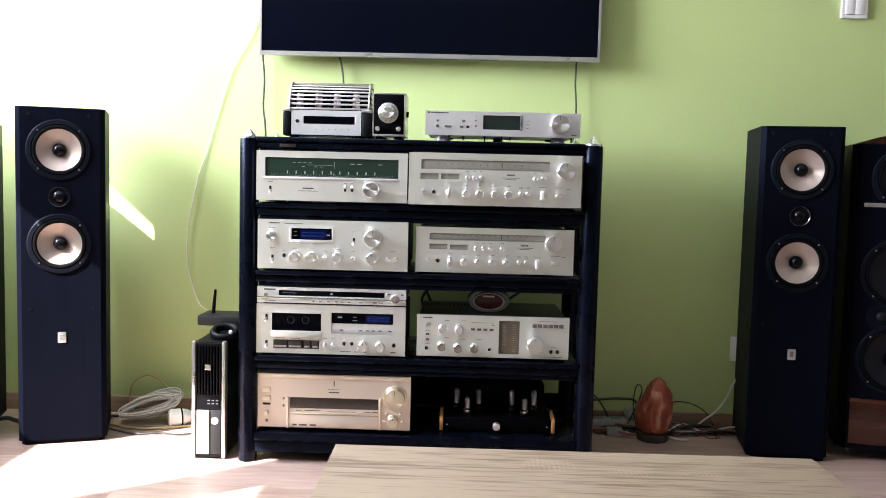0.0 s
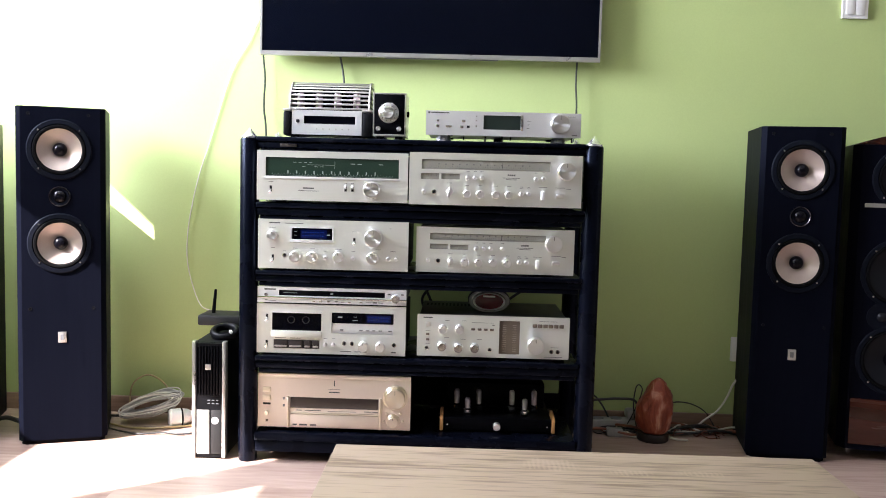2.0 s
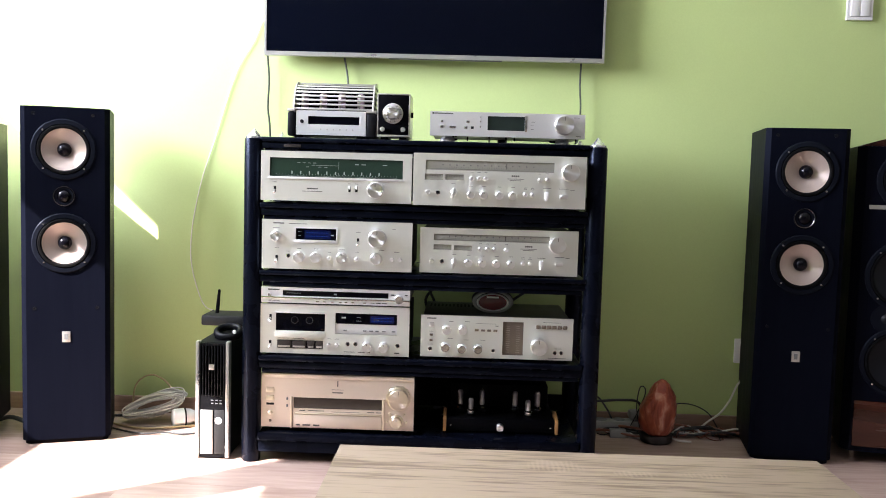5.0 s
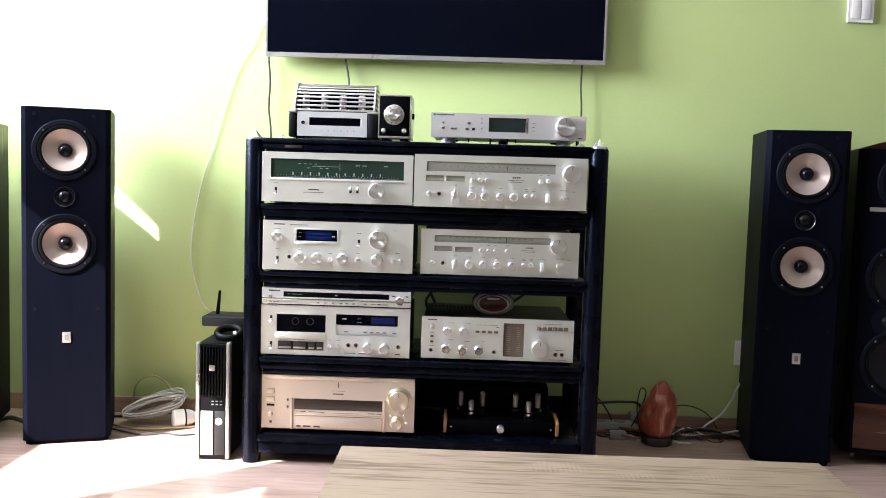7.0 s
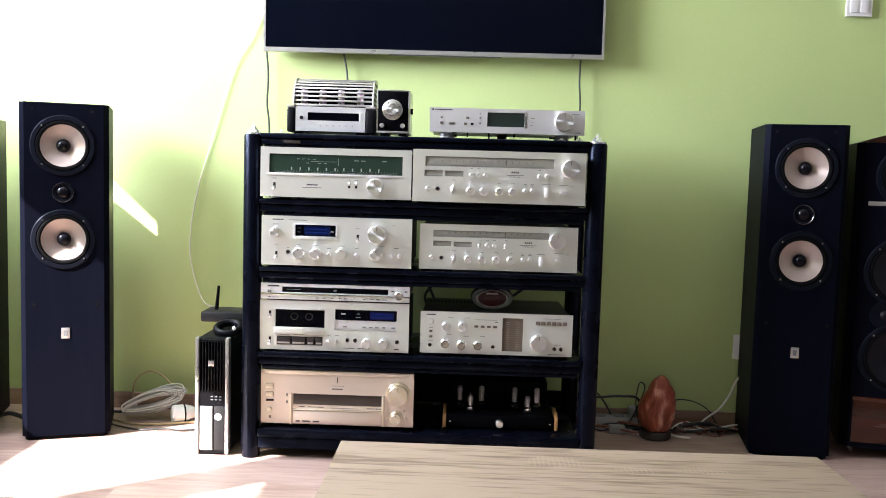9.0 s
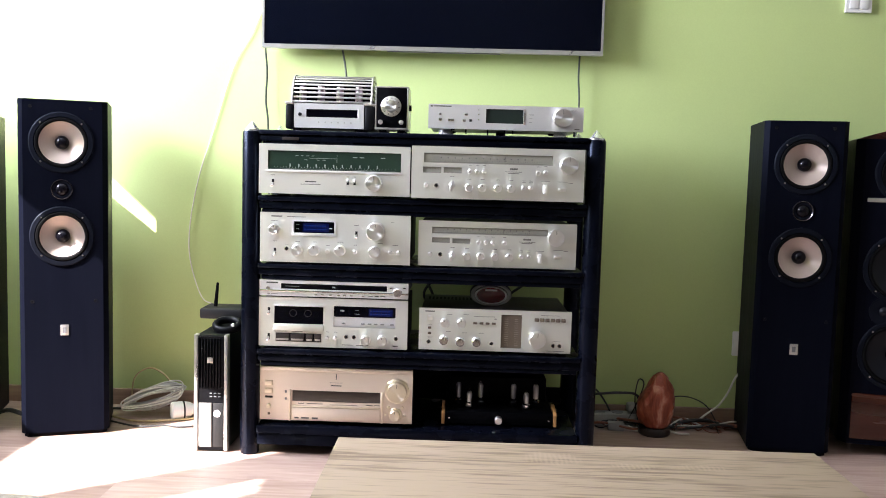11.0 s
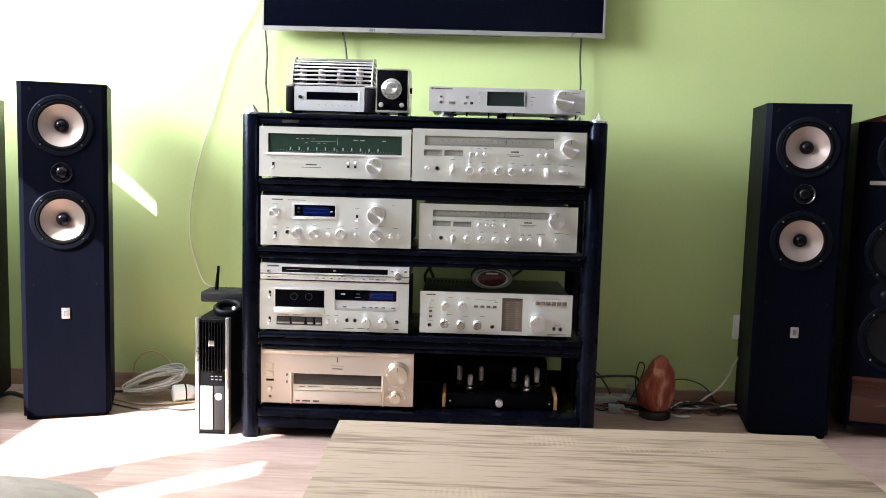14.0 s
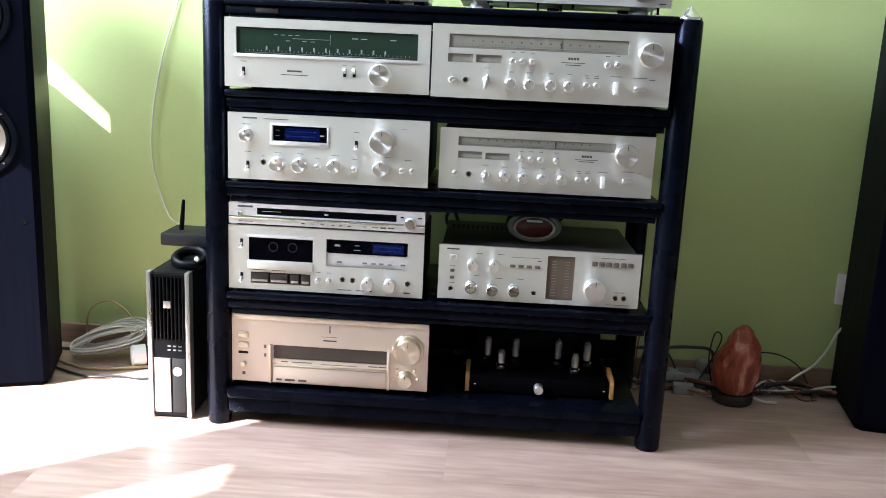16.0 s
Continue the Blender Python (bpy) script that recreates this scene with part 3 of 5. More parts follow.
part("dial_pointer", box(-0.0006, 0.0006, 0.0026, 0.0034, -0.005, 0.004), M_PALEPRINT, u.t, at=u.pos(0.512, 0.555))
u.knob(0.764, 0.253, 0.043, 0.022)
u.toggle(0.59, 0.265), u.toggle(0.636, 0.265), u.toggle(0.094, 0.23, 0.016, False)
u.bars([(0.344, 0.255, 0.030, 0.0034), (0.344, 0.20, 0.055, 0.0014), (0.094, 0.37, 0.012, 0.0012), (0.59, 0.37, 0.008, 0.001), (0.636, 0.37, 0.008, 0.001)])


def receiver(name, x0, x1, z0, z1, y, label, big, dial, meters, small, row, lever, first, jack, pair, slider, bar, brand, extra=()):
    u = Unit(name, x0, x1, z0, z1, y, 0.33, M_SILVER, label, "receiver", holes=[dial, *meters], feet=0.005)
    u.pane("dial_glass", *dial, M_DIAL, label="pale grey tuning scale")
    for q in meters:
        mt = u.pane("meter", *q, M_DIAL)
        u.dial_print(q[0] + 0.015, q[1] - 0.015, (q[2] + q[3]) / 2 + 0.02, 9, 0.0022)
    u.dial_print(dial[0] + 0.10, dial[1] - 0.12, dial[2] + 0.10, 14, 0.003, bw=0.003)
    u.dial_print(dial[0] + 0.03, dial[1] - 0.05, dial[2] + 0.055, 50, 0.0016, long=True)
    part("dial_needle", box(-0.0007, 0.0007, 0.0027, 0.0032, -0.007, 0.007), M_DARKSLOT, u.t, at=u.pos(0.54, (dial[2] + dial[3]) / 2))
    u.knob(*big, 0.022)
    for k in small:
        u.knob(*k, 0.0115, 0.013)
        u.bars([(k[0], k[1] + 0.12, 0.008, 0.001)])
    for k in row:
        u.knob(*k, 0.021, 0.018)
        u.bars([(k[0], k[1] + 0.165, 0.010, 0.001)])
    kb = u.knob(*lever, 0.016, 0.008)
    part("lever", box(-0.003, 0.003, -0.020, -0.006, -0.015, 0.012, 0.0015), M_KNOB, kb, at=pose(0, 0, 0, 0, 12, 0))
    u.bars([(lever[0], lever[1] + 0.17, 0.012, 0.001)])
    u.knob(*first, 0.0115, 0.010)
    u.jack(*jack)
    for k in pair:
        u.knob(*k, 0.0115, 0.012)
        u.bars([(k[0], k[1] + 0.10, 0.010, 0.001), (k[0], k[1] + 0.13, 0.008, 0.001)])
    u.button(*slider, 0.010, 0.024, M_WHITEP, 0.012, "rocker")
    u.button(*bar, 0.020, 0.009, M_KNOB, 0.012, "rocker")
    u.bars([(slider[0], slider[1] + 0.16, 0.022, 0.001), (bar[0], bar[1] + 0.15, 0.026, 0.001), (bar[0] + 0.05, bar[1] + 0.13, 0.012, 0.001)])
    for dx in (-0.0081, -0.0027, 0.0027, 0.0081):
        part("lettering", box(-0.0021 + dx, 0.0021 + dx, -0.0003, 0.0005, -0.0022, 0.0022), M_PRINT, u.t, at=u.pos(*brand))
    u.bars([(brand[0], brand[1] - 0.055, 0.046, 0.0012), (brand[0], brand[1] - 0.085, 0.030, 0.0014)])
    return u


receiver("stereo_receiver", -0.142, 0.324, 0.7395, 0.880, 2.33, "wide silver vintage stereo receiver with pale dial", (0.908, 0.695, 0.047), (0.071, 0.816, 0.684, 0.87), [(0.067, 0.173, 0.489, 0.606), (0.186, 0.293, 0.496, 0.604)],
         [(0.34, 0.534), (0.381, 0.534), (0.421, 0.534), (0.733, 0.535), (0.776, 0.545)], [(0.336, 0.22), (0.413, 0.22), (0.503, 0.22), (0.58, 0.22)], (0.236, 0.255), (0.088, 0.25), (0.146, 0.25), [(0.652, 0.25), (0.693, 0.25)], (0.776, 0.225), (0.874, 0.23), (0.592, 0.60))
receiver("stereo_receiver", -0.121, 0.316, 0.5515, 0.677, 2.375, "silver vintage stereo receiver with pale tuning scale", (0.868, 0.69, 0.045), (0.086, 0.82, 0.718, 0.864), [(0.086, 0.20, 0.515, 0.63), (0.216, 0.33, 0.51, 0.62)],
         [(0.383, 0.55), (0.429, 0.55), (0.473, 0.55), (0.547, 0.55)], [(0.31, 0.235), (0.398, 0.235), (0.488, 0.235), (0.58, 0.235)], (0.218, 0.245), (0.077, 0.26), (0.141, 0.255), [(0.655, 0.26), (0.70, 0.26)], (0.77, 0.23), (0.885, 0.27), (0.688, 0.635))

# silver amplifier with the blue display
u = Unit("stereo_amplifier", -0.558, -0.142, 0.5515, 0.688, 2.36, 0.33, M_SILVER, "silver integrated amplifier with blue power display", "amplifier", holes=[(0.226, 0.495, 0.60, 0.83)], feet=0.005)
for q in ((0.214, 0.506, 0.83, 0.855), (0.214, 0.506, 0.54, 0.60), (0.214, 0.226, 0.60, 0.83), (0.495, 0.506, 0.60, 0.83)):
    part("display_frame", box(q[0] * u.w, q[1] * u.w, -0.003, 0.0005, q[2] * u.h, q[3] * u.h, 0.0006), M_SILVER2, u.t)
u.pane("display", 0.226, 0.495, 0.60, 0.83, M_DISPLAY, label="black display window")
u.pane("display_glow", 0.285, 0.455, 0.63, 0.79, M_BLUE, 0.0030, "blue fluorescent scale")
for vv in (0.745, 0.675):
    for k in range(9):
        part("display_segment", box(-0.0022, 0.0022, 0.0026, 0.0031, -0.0012, 0.0012), M_BLUEMARK, u.t, at=u.pos(0.30 + 0.0165 * k, vv))
u.bars([(0.25, 0.76, 0.008, 0.001), (0.25, 0.68, 0.008, 0.001), (0.47, 0.70, 0.008, 0.003)], M_PALEPRINT)
u.knob(0.096, 0.665, 0.026), u.knob(0.25, 0.25, 0.029, 0.018), u.knob(0.364, 0.25, 0.029, 0.018), u.knob(0.537, 0.26, 0.028, 0.018)
u.knob(0.771, 0.67, 0.048, 0.026), u.knob(0.765, 0.255, 0.031, 0.018)
u.knob(0.452, 0.24, 0.011, 0.014), u.knob(0.636, 0.24, 0.011, 0.014), u.knob(0.871, 0.25, 0.011, 0.014), u.knob(0.922, 0.25, 0.011, 0.014)
u.toggle(0.10, 0.22, 0.016, False), u.toggle(0.641, 0.60, 0.014, False), u.jack(0.178, 0.27)
u.bars([(0.11, 0.925, 0.030, 0.003), (0.24, 0.92, 0.05, 0.0014), (0.096, 0.83, 0.018, 0.001), (0.10, 0.42, 0.012, 0.001), (0.178, 0.36, 0.008, 0.001), (0.25, 0.42, 0.012, 0.001), (0.364, 0.42, 0.012, 0.001), (0.452, 0.36, 0.010, 0.001),
        (0.537, 0.42, 0.016, 0.001), (0.641, 0.78, 0.012, 0.001), (0.636, 0.38, 0.010, 0.001), (0.80, 0.43, 0.014, 0.001), (0.90, 0.40, 0.014, 0.0012), (0.88, 0.86, 0.010, 0.0006)])

# slim disc player on the cassette deck
u = Unit("cassette_deck", -0.563, -0.145, 0.3115, 0.4505, 2.375, 0.28, M_SILVER, "silver cassette deck with black tape window", "cassette deck", holes=[(0.104, 0.434, 0.465, 0.817), (0.503, 0.918, 0.43, 0.85), (0.114, 0.423, 0.10, 0.275)], feet=0.005)
u.pane("cassette_door", 0.104, 0.434, 0.465, 0.817, M_DISPLAY, 0.002, "smoked black cassette window")
for uu in (0.23, 0.329):
    part("reel", lathe([(0.0105, 0), (0.0105, 0.0006), (0.0085, 0.0006), (0.0085, 0)], 20, axis="Y"), M_DARKGREY, u.t, at=u.pos(uu, 0.68, 0.0019))
part("door_trim", box(0.10 * u.w, 0.438 * u.w, -0.004, 0.0005, 0.83 * u.h, 0.85 * u.h, 0.001), M_SILVER2, u.t)
part("door_trim", box(0.10 * u.w, 0.438 * u.w, -0.006, 0.0005, 0.33 * u.h, 0.455 * u.h, 0.002), M_SILVER, u.t)
u.pane("meter_panel", 0.503, 0.918, 0.43, 0.63, M_SILVER2, 0.004)
u.pane("display", 0.515, 0.91, 0.64, 0.835, M_DISPLAY, 0.003, "blue black level display")
u.pane("display_glow", 0.74, 0.895, 0.67, 0.80, M_BLUE, 0.0025, "faint blue level bars")
for vv in (0.765, 0.705):
    for k in range(7):
        part("display_segment", box(-0.0024, 0.0024, 0.0021, 0.0026, -0.0010, 0.0010), M_BLUEMARK, u.t, at=u.pos(0.755 + 0.02 * k, vv))
u.bars([(0.56, 0.76, 0.012, 0.004), (0.66, 0.77, 0.01, 0.0012), (0.66, 0.70, 0.014, 0.0012)], M_PALEPRINT)
for uu in (0.57, 0.70, 0.745, 0.785, 0.83, 0.895):
    part("button", box(-0.005, 0.005, 0.001, 0.0045, -0.0015, 0.0015, 0.0004), M_GREYP, u.t, at=u.pos(uu, 0.50))
for a, b in ((0.116, 0.208), (0.216, 0.307), (0.319, 0.365), (0.375, 0.421)):
    k = part("tape_key", box(a * u.w, b * u.w, -0.002, 0.006, 0.115 * u.h, 0.262 * u.h, 0.0012), M_KEY, u.t)
    part("key_edge", box(a * u.w + 0.002, b * u.w - 0.002, -0.0032, -0.0018, 0.13 * u.h, 0.165 * u.h, 0.0004), M_BEZEL, k)
part("key_bed", box(0.11 * u.w, 0.427 * u.w, 0.0062, 0.0074, 0.09 * u.h, 0.285 * u.h), M_DARKSLOT, u.t)
u.toggle(0.068, 0.73, 0.013, False), u.toggle(0.068, 0.20, 0.014, False)
u.knob(0.463, 0.2, 0.010, 0.014), u.knob(0.518, 0.2, 0.010, 0.014), u.jack(0.59, 0.23), u.jack(0.642, 0.23), u.jack(0.924, 0.22)
u.knob(0.721, 0.185, 0.026, 0.022), u.knob(0.833, 0.185, 0.026, 0.022)
u.bars([(0.60, 0.065, 0.030, 0.0016), (0.70, 0.065, 0.034, 0.002), (0.92, 0.07, 0.014, 0.003), (0.463, 0.32, 0.01, 0.001), (0.518, 0.32, 0.01, 0.001), (0.16, 0.31, 0.03, 0.001), (0.26, 0.31, 0.03, 0.001)])

u = Unit("disc_player", -0.561, -0.145, 0.4545, 0.4985, 2.372, 0.26, M_SILVER2, "slim silver disc player with black tray slot", "disc player", body=M_GREYP, holes=[(0.144, 0.856, 0.46, 0.80)], feet=0.004)
u.pane("disc_tray", 0.144, 0.856, 0.46, 0.80, M_DISPLAY, label="glossy black disc tray")
part("ridge", box(0.0, u.w, -0.003, 0.0005, 0.27 * u.h, 0.40 * u.h, 0.0012), M_CHROME, u.t)
u.knob(0.928, 0.42, 0.023, 0.012, M_CHROME), u.knob(0.06, 0.5, 0.010, 0.006, M_CHROME)
for uu in (0.38, 0.426, 0.48, 0.534, 0.572, 0.618, 0.697, 0.885, 0.885, 0.975, 0.975):
    u.button(uu, 0.14 if uu < 0.8 else 0.7, 0.008, 0.003, M_CHROME, 0.002)
u.bars([(0.085, 0.84, 0.032, 0.004), (0.06, 0.14, 0.008, 0.002), (0.10, 0.12, 0.02, 0.0012), (0.75, 0.14, 0.014, 0.0012), (0.79, 0.14, 0.012, 0.003), (0.83, 0.14, 0.014, 0.002)])
u.bars([(0.5, 0.63, 0.008, 0.004), (0.22, 0.64, 0.04, 0.001)], M_PALEPRINT)

# silver amplifier with the brown meter
u = Unit("stereo_amplifier", -0.113, 0.312, 0.3145, 0.432, 2.38, 0.32, M_SILVER, "silver amplifier with a brown level meter panel", "amplifier", holes=[(0.54, 0.675, 0.09, 0.89)], feet=0.008, body=M_LIDGREY)
u.pane("meter", 0.54, 0.675, 0.09, 0.89, M_METER, label="brown smoked meter panel")
for k in range(13):
    for uu in (0.575, 0.64):
        part("meter_mark", box(-0.005, 0.005, 0.0028, 0.0034, -0.0005, 0.0005), M_METERMARK, u.t, at=u.pos(uu, 0.16 + 0.052 * k))
for uu, vv in ((0.17, 0.66), (0.278, 0.665), (0.165, 0.25), (0.273, 0.225), (0.38, 0.23)):
    u.knob(uu, vv, 0.0235, 0.020, M_KNOB if vv > 0.5 else M_CHROME)
    u.bars([(uu + 0.03, vv + 0.2, 0.014, 0.001)])
for uu in (0.368, 0.41, 0.45, 0.491):
    u.button(uu, 0.67, 0.011, 0.006, M_METER, 0.004)
u.knob(0.779, 0.325, 0.045, 0.024)
for k in range(6):
    u.button(0.772 + 0.035 * k, 0.79, 0.0125, 0.010, M_METER, 0.003)
u.button(0.072, 0.77, 0.013, 0.013, M_KNOB, 0.004), u.button(0.07, 0.53, 0.009, 0.006, M_METER, 0.004), u.button(0.07, 0.40, 0.009, 0.006, M_METER, 0.004)
u.jack(0.065, 0.19), u.jack(0.48, 0.185), u.jack(0.885, 0.18), u.jack(0.927, 0.18)
u.bars([(0.07, 0.925, 0.026, 0.003), (0.07, 0.61, 0.012, 0.001), (0.07, 0.30, 0.012, 0.001), (0.43, 0.83, 0.06, 0.0008), (0.50, 0.78, 0.008, 0.002), (0.86, 0.90, 0.05, 0.001), (0.905, 0.28, 0.02, 0.001), (0.9, 0.05, 0.05, 0.001)])
for k in range(16):
    part("vent_slot", box(-0.003, 0.003, 0, 0.045, -0.0005, 0.0006), M_DARKSLOT, u.t, at=(0.02 + 0.0115 * k, 0.22, u.h - 0.0057))

# champagne receiver
u = Unit("surround_receiver", -0.560, -0.127, 0.097, 0.2525, 2.385, 0.31, M_GOLD, "champagne gold surround receiver with wide display", "receiver", holes=[(0.213, 0.791, 0.36, 0.56)], feet=0.010)
u.pane("display", 0.213, 0.791, 0.36, 0.56, M_AMBERGLASS, label="dark brown display window")
part("top_bevel", box(0.0, u.w, -0.004, 0.012, 0.915 * u.h, 1.0 * u.h, 0.003), M_GOLD, u.t)
part("flap", box(0.213 * u.w, 0.791 * u.w, -0.005, 0.0005, 0.02 * u.h, 0.255 * u.h, 0.0015), M_GOLD, u.t)
part("flap_edge", box(0.213 * u.w, 0.791 * u.w, -0.0065, 0.0005, 0.262 * u.h, 0.285 * u.h, 0.001), M_GOLDKNOB, u.t)
for a in (0.193, 0.797):
    part("trim", box(a * u.w, (a + 0.013) * u.w, -0.0075, 0.0005, 0.0, 0.57 * u.h, 0.001), M_GOLDKNOB, u.t)
u.knob(0.90, 0.60, 0.056, 0.024, M_GOLDKNOB)
u.knob(0.90, 0.60, 0.068, 0.004, M_GOLDKNOB, "knob_ring", False), u.knob(0.889, 0.165, 0.030, 0.02, M_GOLDKNOB), u.knob(0.889, 0.165, 0.038, 0.003, M_GOLDKNOB, "knob_ring", False)
for uu, vv in ((0.845, 0.30), (0.935, 0.30), (0.825, 0.16), (0.95, 0.165)):
    u.knob(uu, vv, 0.0075, 0.004, M_GOLDKNOB)
u.button(0.058, 0.69, 0.023, 0.014, M_GOLDKNOB), u.button(0.058, 0.54, 0.023, 0.014, M_GOLDKNOB), u.button(0.058, 0.425, 0.022, 0.006, M_DARKSLOT, 0.001, "sensor")
u.knob(0.06, 0.265, 0.012, 0.012, M_GOLDKNOB), u.button(0.06, 0.115, 0.007, 0.007, M_METER, 0.002, "socket_cover")
u.button(0.17, 0.53, 0.005, 0.007, M_GREYP, 0.002), u.button(0.17, 0.40, 0.005, 0.007, M_GREYP, 0.002)
u.bars([(0.5, 0.83, 0.0028, 0.016), (0.5, 0.72, 0.036, 0.0008), (0.5, 0.665, 0.03, 0.003), (0.27, 0.32, 0.016, 0.0022), (0.36, 0.32, 0.045, 0.002), (0.55, 0.31, 0.08, 0.001), (0.72, 0.32, 0.02, 0.0022), (0.77, 0.32, 0.016, 0.0022)])
for uu, ww in ((0.245, 0.012), (0.30, 0.022), (0.365, 0.018)):
    part("lettering", box(-ww / 2, ww / 2, -0.0053, -0.0045, -0.0022, 0.0022), M_PRINT, u.t, at=u.pos(uu, 0.06))

# valve amplifier with wooden cheeks
va = thing("valve_amplifier", (-0.044, 2.425, 0.0865), label="black valve amplifier with wooden cheeks and six valves", category="amplifier", group="hi-fi units on the rack")
VW = 0.330
part("chassis", box(0.010, VW - 0.010, 0.0, 0.23, 0.005, 0.042, 0.003), M_BLACK, va)
part("transformer_cover", box(0.02, VW - 0.02, 0.125, 0.225, 0.043, 0.115, 0.004), M_BLACK, va)
cheek = [(0.0, 0.004), (0.0, 0.038), (0.010, 0.045), (0.060, 0.052), (0.085, 0.050), (0.085, 0.004)]
for x0 in (0.0, VW - 0.009):
    bm = prism([(y, z) for y, z in cheek], 0, 0.009, 0.001)
    bm.transform(Matrix(((0, 0, 1, x0), (1, 0, 0, -0.003), (0, 1, 0, 0), (0, 0, 0, 1))))
    part("cheek", bm, M_OAKSIDE, va, "amber coloured wooden side cheek")
    for fy in (0.03, 0.2):
        part("foot", lathe([(0, 0), (0.008, 0), (0.008, 0.006), (0, 0.006)], 12), M_RUBBER, va, at=(0.03 if x0 == 0 else VW - 0.03, fy, 0))
part("knob", lathe([(0, 0), (0.0105, 0), (0.0105, 0.018), (0.009, 0.02), (0, 0.02)], 28, axis="Y"), M_KNOB, va, at=(0.163, 0.0, 0.021))
for x in (0.022, VW - 0.022):
    part("screw", lathe([(0, 0), (0.003, 0), (0.0025, 0.0016), (0, 0.002)], 12, axis="Y"), M_CHROME, va, at=(x, 0.0, 0.021))
for x, y, tall in ((0.048, 0.085, 1), (0.112, 0.085, 1), (0.210, 0.085, 1), (0.276, 0.085, 1), (0.079, 0.040, 0), (0.245, 0.040, 0)):
    h = 0.058 if tall else 0.046
    s = part("valve_socket", lathe([(0, 0), (0.0115, 0), (0.0115, 0.008 if tall else 0.006), (0, 0.008 if tall else 0.006)], 20), M_PLASTIC, va, at=(x, y, 0.0422))
    b0 = 0.0085 if tall else 0.0065
    v = part("valve", lathe([(0.0105, 0), (0.0108, 0.008), (0.0085, 0.010), (0.0085, h - 0.010), (0.006, h - 0.004), (0.0015, h), (0, h + 0.004)], 20), M_GLASS, s, "small glass radio valve", at=(0, 0, b0))
    part("valve_base", lathe([(0.0118, b0), (0.0122, b0 + 0.008), (0.0095, b0 + 0.010)], 20), M_CHROME, s)
    part("electrode", lathe([(0, b0 + 0.011), (0.0055, b0 + 0.012), (0.006, b0 + h - 0.016), (0.007, b0 + h - 0.009), (0.003, b0 + h - 0.004), (0, b0 + h - 0.004)], 14), M_GETTER, s)

# oval clock on the silver amplifier
ck = thing("oval_clock", (0.089, 2.478, 0.4269), label="dark oval desk clock with pale ring and red display", category="clock")
def oval(rx, rz, y0, y1, bm=None, hole=None):
    b = lathe([(0, -y1), (0.94, -y1), (1.0, -y1 + 0.15 * (y1 - y0)), (1.0, -y0 - 0.15 * (y1 - y0)), (0.94, -y0), (0, -y0)] if hole is None else
              [(hole, -y1), (1.0, -y1), (1.0, -y0), ((1 + hole) / 2, -y0 + 0.003), (hole, -y0), (hole, -y1)], 40, axis="Y")
    b.transform(Matrix.Translation((0, 0, rz)) @ Matrix.Diagonal((rx, 1, rz, 1)))
    return b
ck.scale = (1.09, 1.0, 1.09)
part("case", oval(0.056, 0.032, 0.0, 0.05), M_PLASTIC, ck)
part("ring", oval(0.0545, 0.031, -0.004, 0.003, hole=0.80), M_STRIPGREY, ck, at=(0, 0, 0.001))
part("chrome_ring", oval(0.043, 0.0235, -0.0055, 0.0, hole=0.87), M_WHITEP, ck, "thin pale ring", at=(0, 0, 0.0065))
part("display", oval(0.0395, 0.0215, -0.003, 0.001), M_RED, ck, "dark red display", at=(0, 0, 0.0085))
part("lettering", box(-0.016, 0.016, -0.0036, -0.0028, 0.041, 0.0455), M_WHITEP, ck)
for k in range(7):
    a = radians(40 + 100 * k / 6)
    part("button", lathe([(0, 0), (0.0036, 0), (0.003, 0.0018), (0, 0.0024)], 10, axis="Y"), M_CHROME, ck, at=(0.049 * math.cos(a), -0.003, 0.032 + 0.0275 * math.sin(a)))

# slim silver streamer on cone feet
u = Unit("network_player", -0.103, 0.325, 0.931, 0.998, 2.40, 0.28, M_SILVER2, "slim silver audio player with dark display on metal cones", "audio player", body=M_SILVER2, holes=[(0.372, 0.612, 0.27, 0.85)], feet=0.001)
u.pane("display", 0.372, 0.612, 0.27, 0.85, M_LCD, label="dark display window")
part("display_edge", box(0.613 * u.w, 0.627 * u.w, -0.0012, 0.0005, 0.24 * u.h, 0.88 * u.h, 0.0005), M_CHROME, u.t)
u.knob(0.866, 0.54, 0.052, 0.018, M_KNOB)
for uu, vv, bw, bh in ((0.077, 0.60, 0.006, 0.006), (0.077, 0.38, 0.009, 0.009), (0.146, 0.37, 0.017, 0.007), (0.244, 0.60, 0.009, 0.007), (0.232, 0.36, 0.009, 0.008), (0.325, 0.80, 0.003, 0.003), (0.325, 0.62, 0.004, 0.004), (0.325, 0.40, 0.004, 0.004)):
    u.button(uu, vv, bw, bh, M_CHROME, 0.002)
u.button(0.274, 0.36, 0.008, 0.007, M_DARKSLOT, 0.001, "sensor")
u.bars([(0.02, 0.92, 0.006, 0.005), (0.09, 0.92, 0.05, 0.003), (0.665, 0.65, 0.012, 0.001), (0.66, 0.5, 0.008, 0.001), (0.66, 0.35, 0.008, 0.001), (0.94, 0.86, 0.02, 0.001), (0.96, 0.1, 0.014, 0.002)])
for x in (0.048, 0.370):
    c = part("cone_foot", lathe([(0, -0.0165), (0.021, -0.0165), (0.022, -0.014), (0.016, 0.003), (0, 0.003)], 28), M_SATIN, u.t, "bright metal cone foot", at=(x, 0.035, 0))
for x, ln in ((0.105, 0.012), (0.165, 0.016), (0.212, 0.016), (0.235, 0.010), (0.405, 0.013)):
    part("underside_clip", box(x - 0.0022, x + 0.0022, 0.010, 0.016, -ln, 0.003, 0.0006), M_RUBBER, u.t)
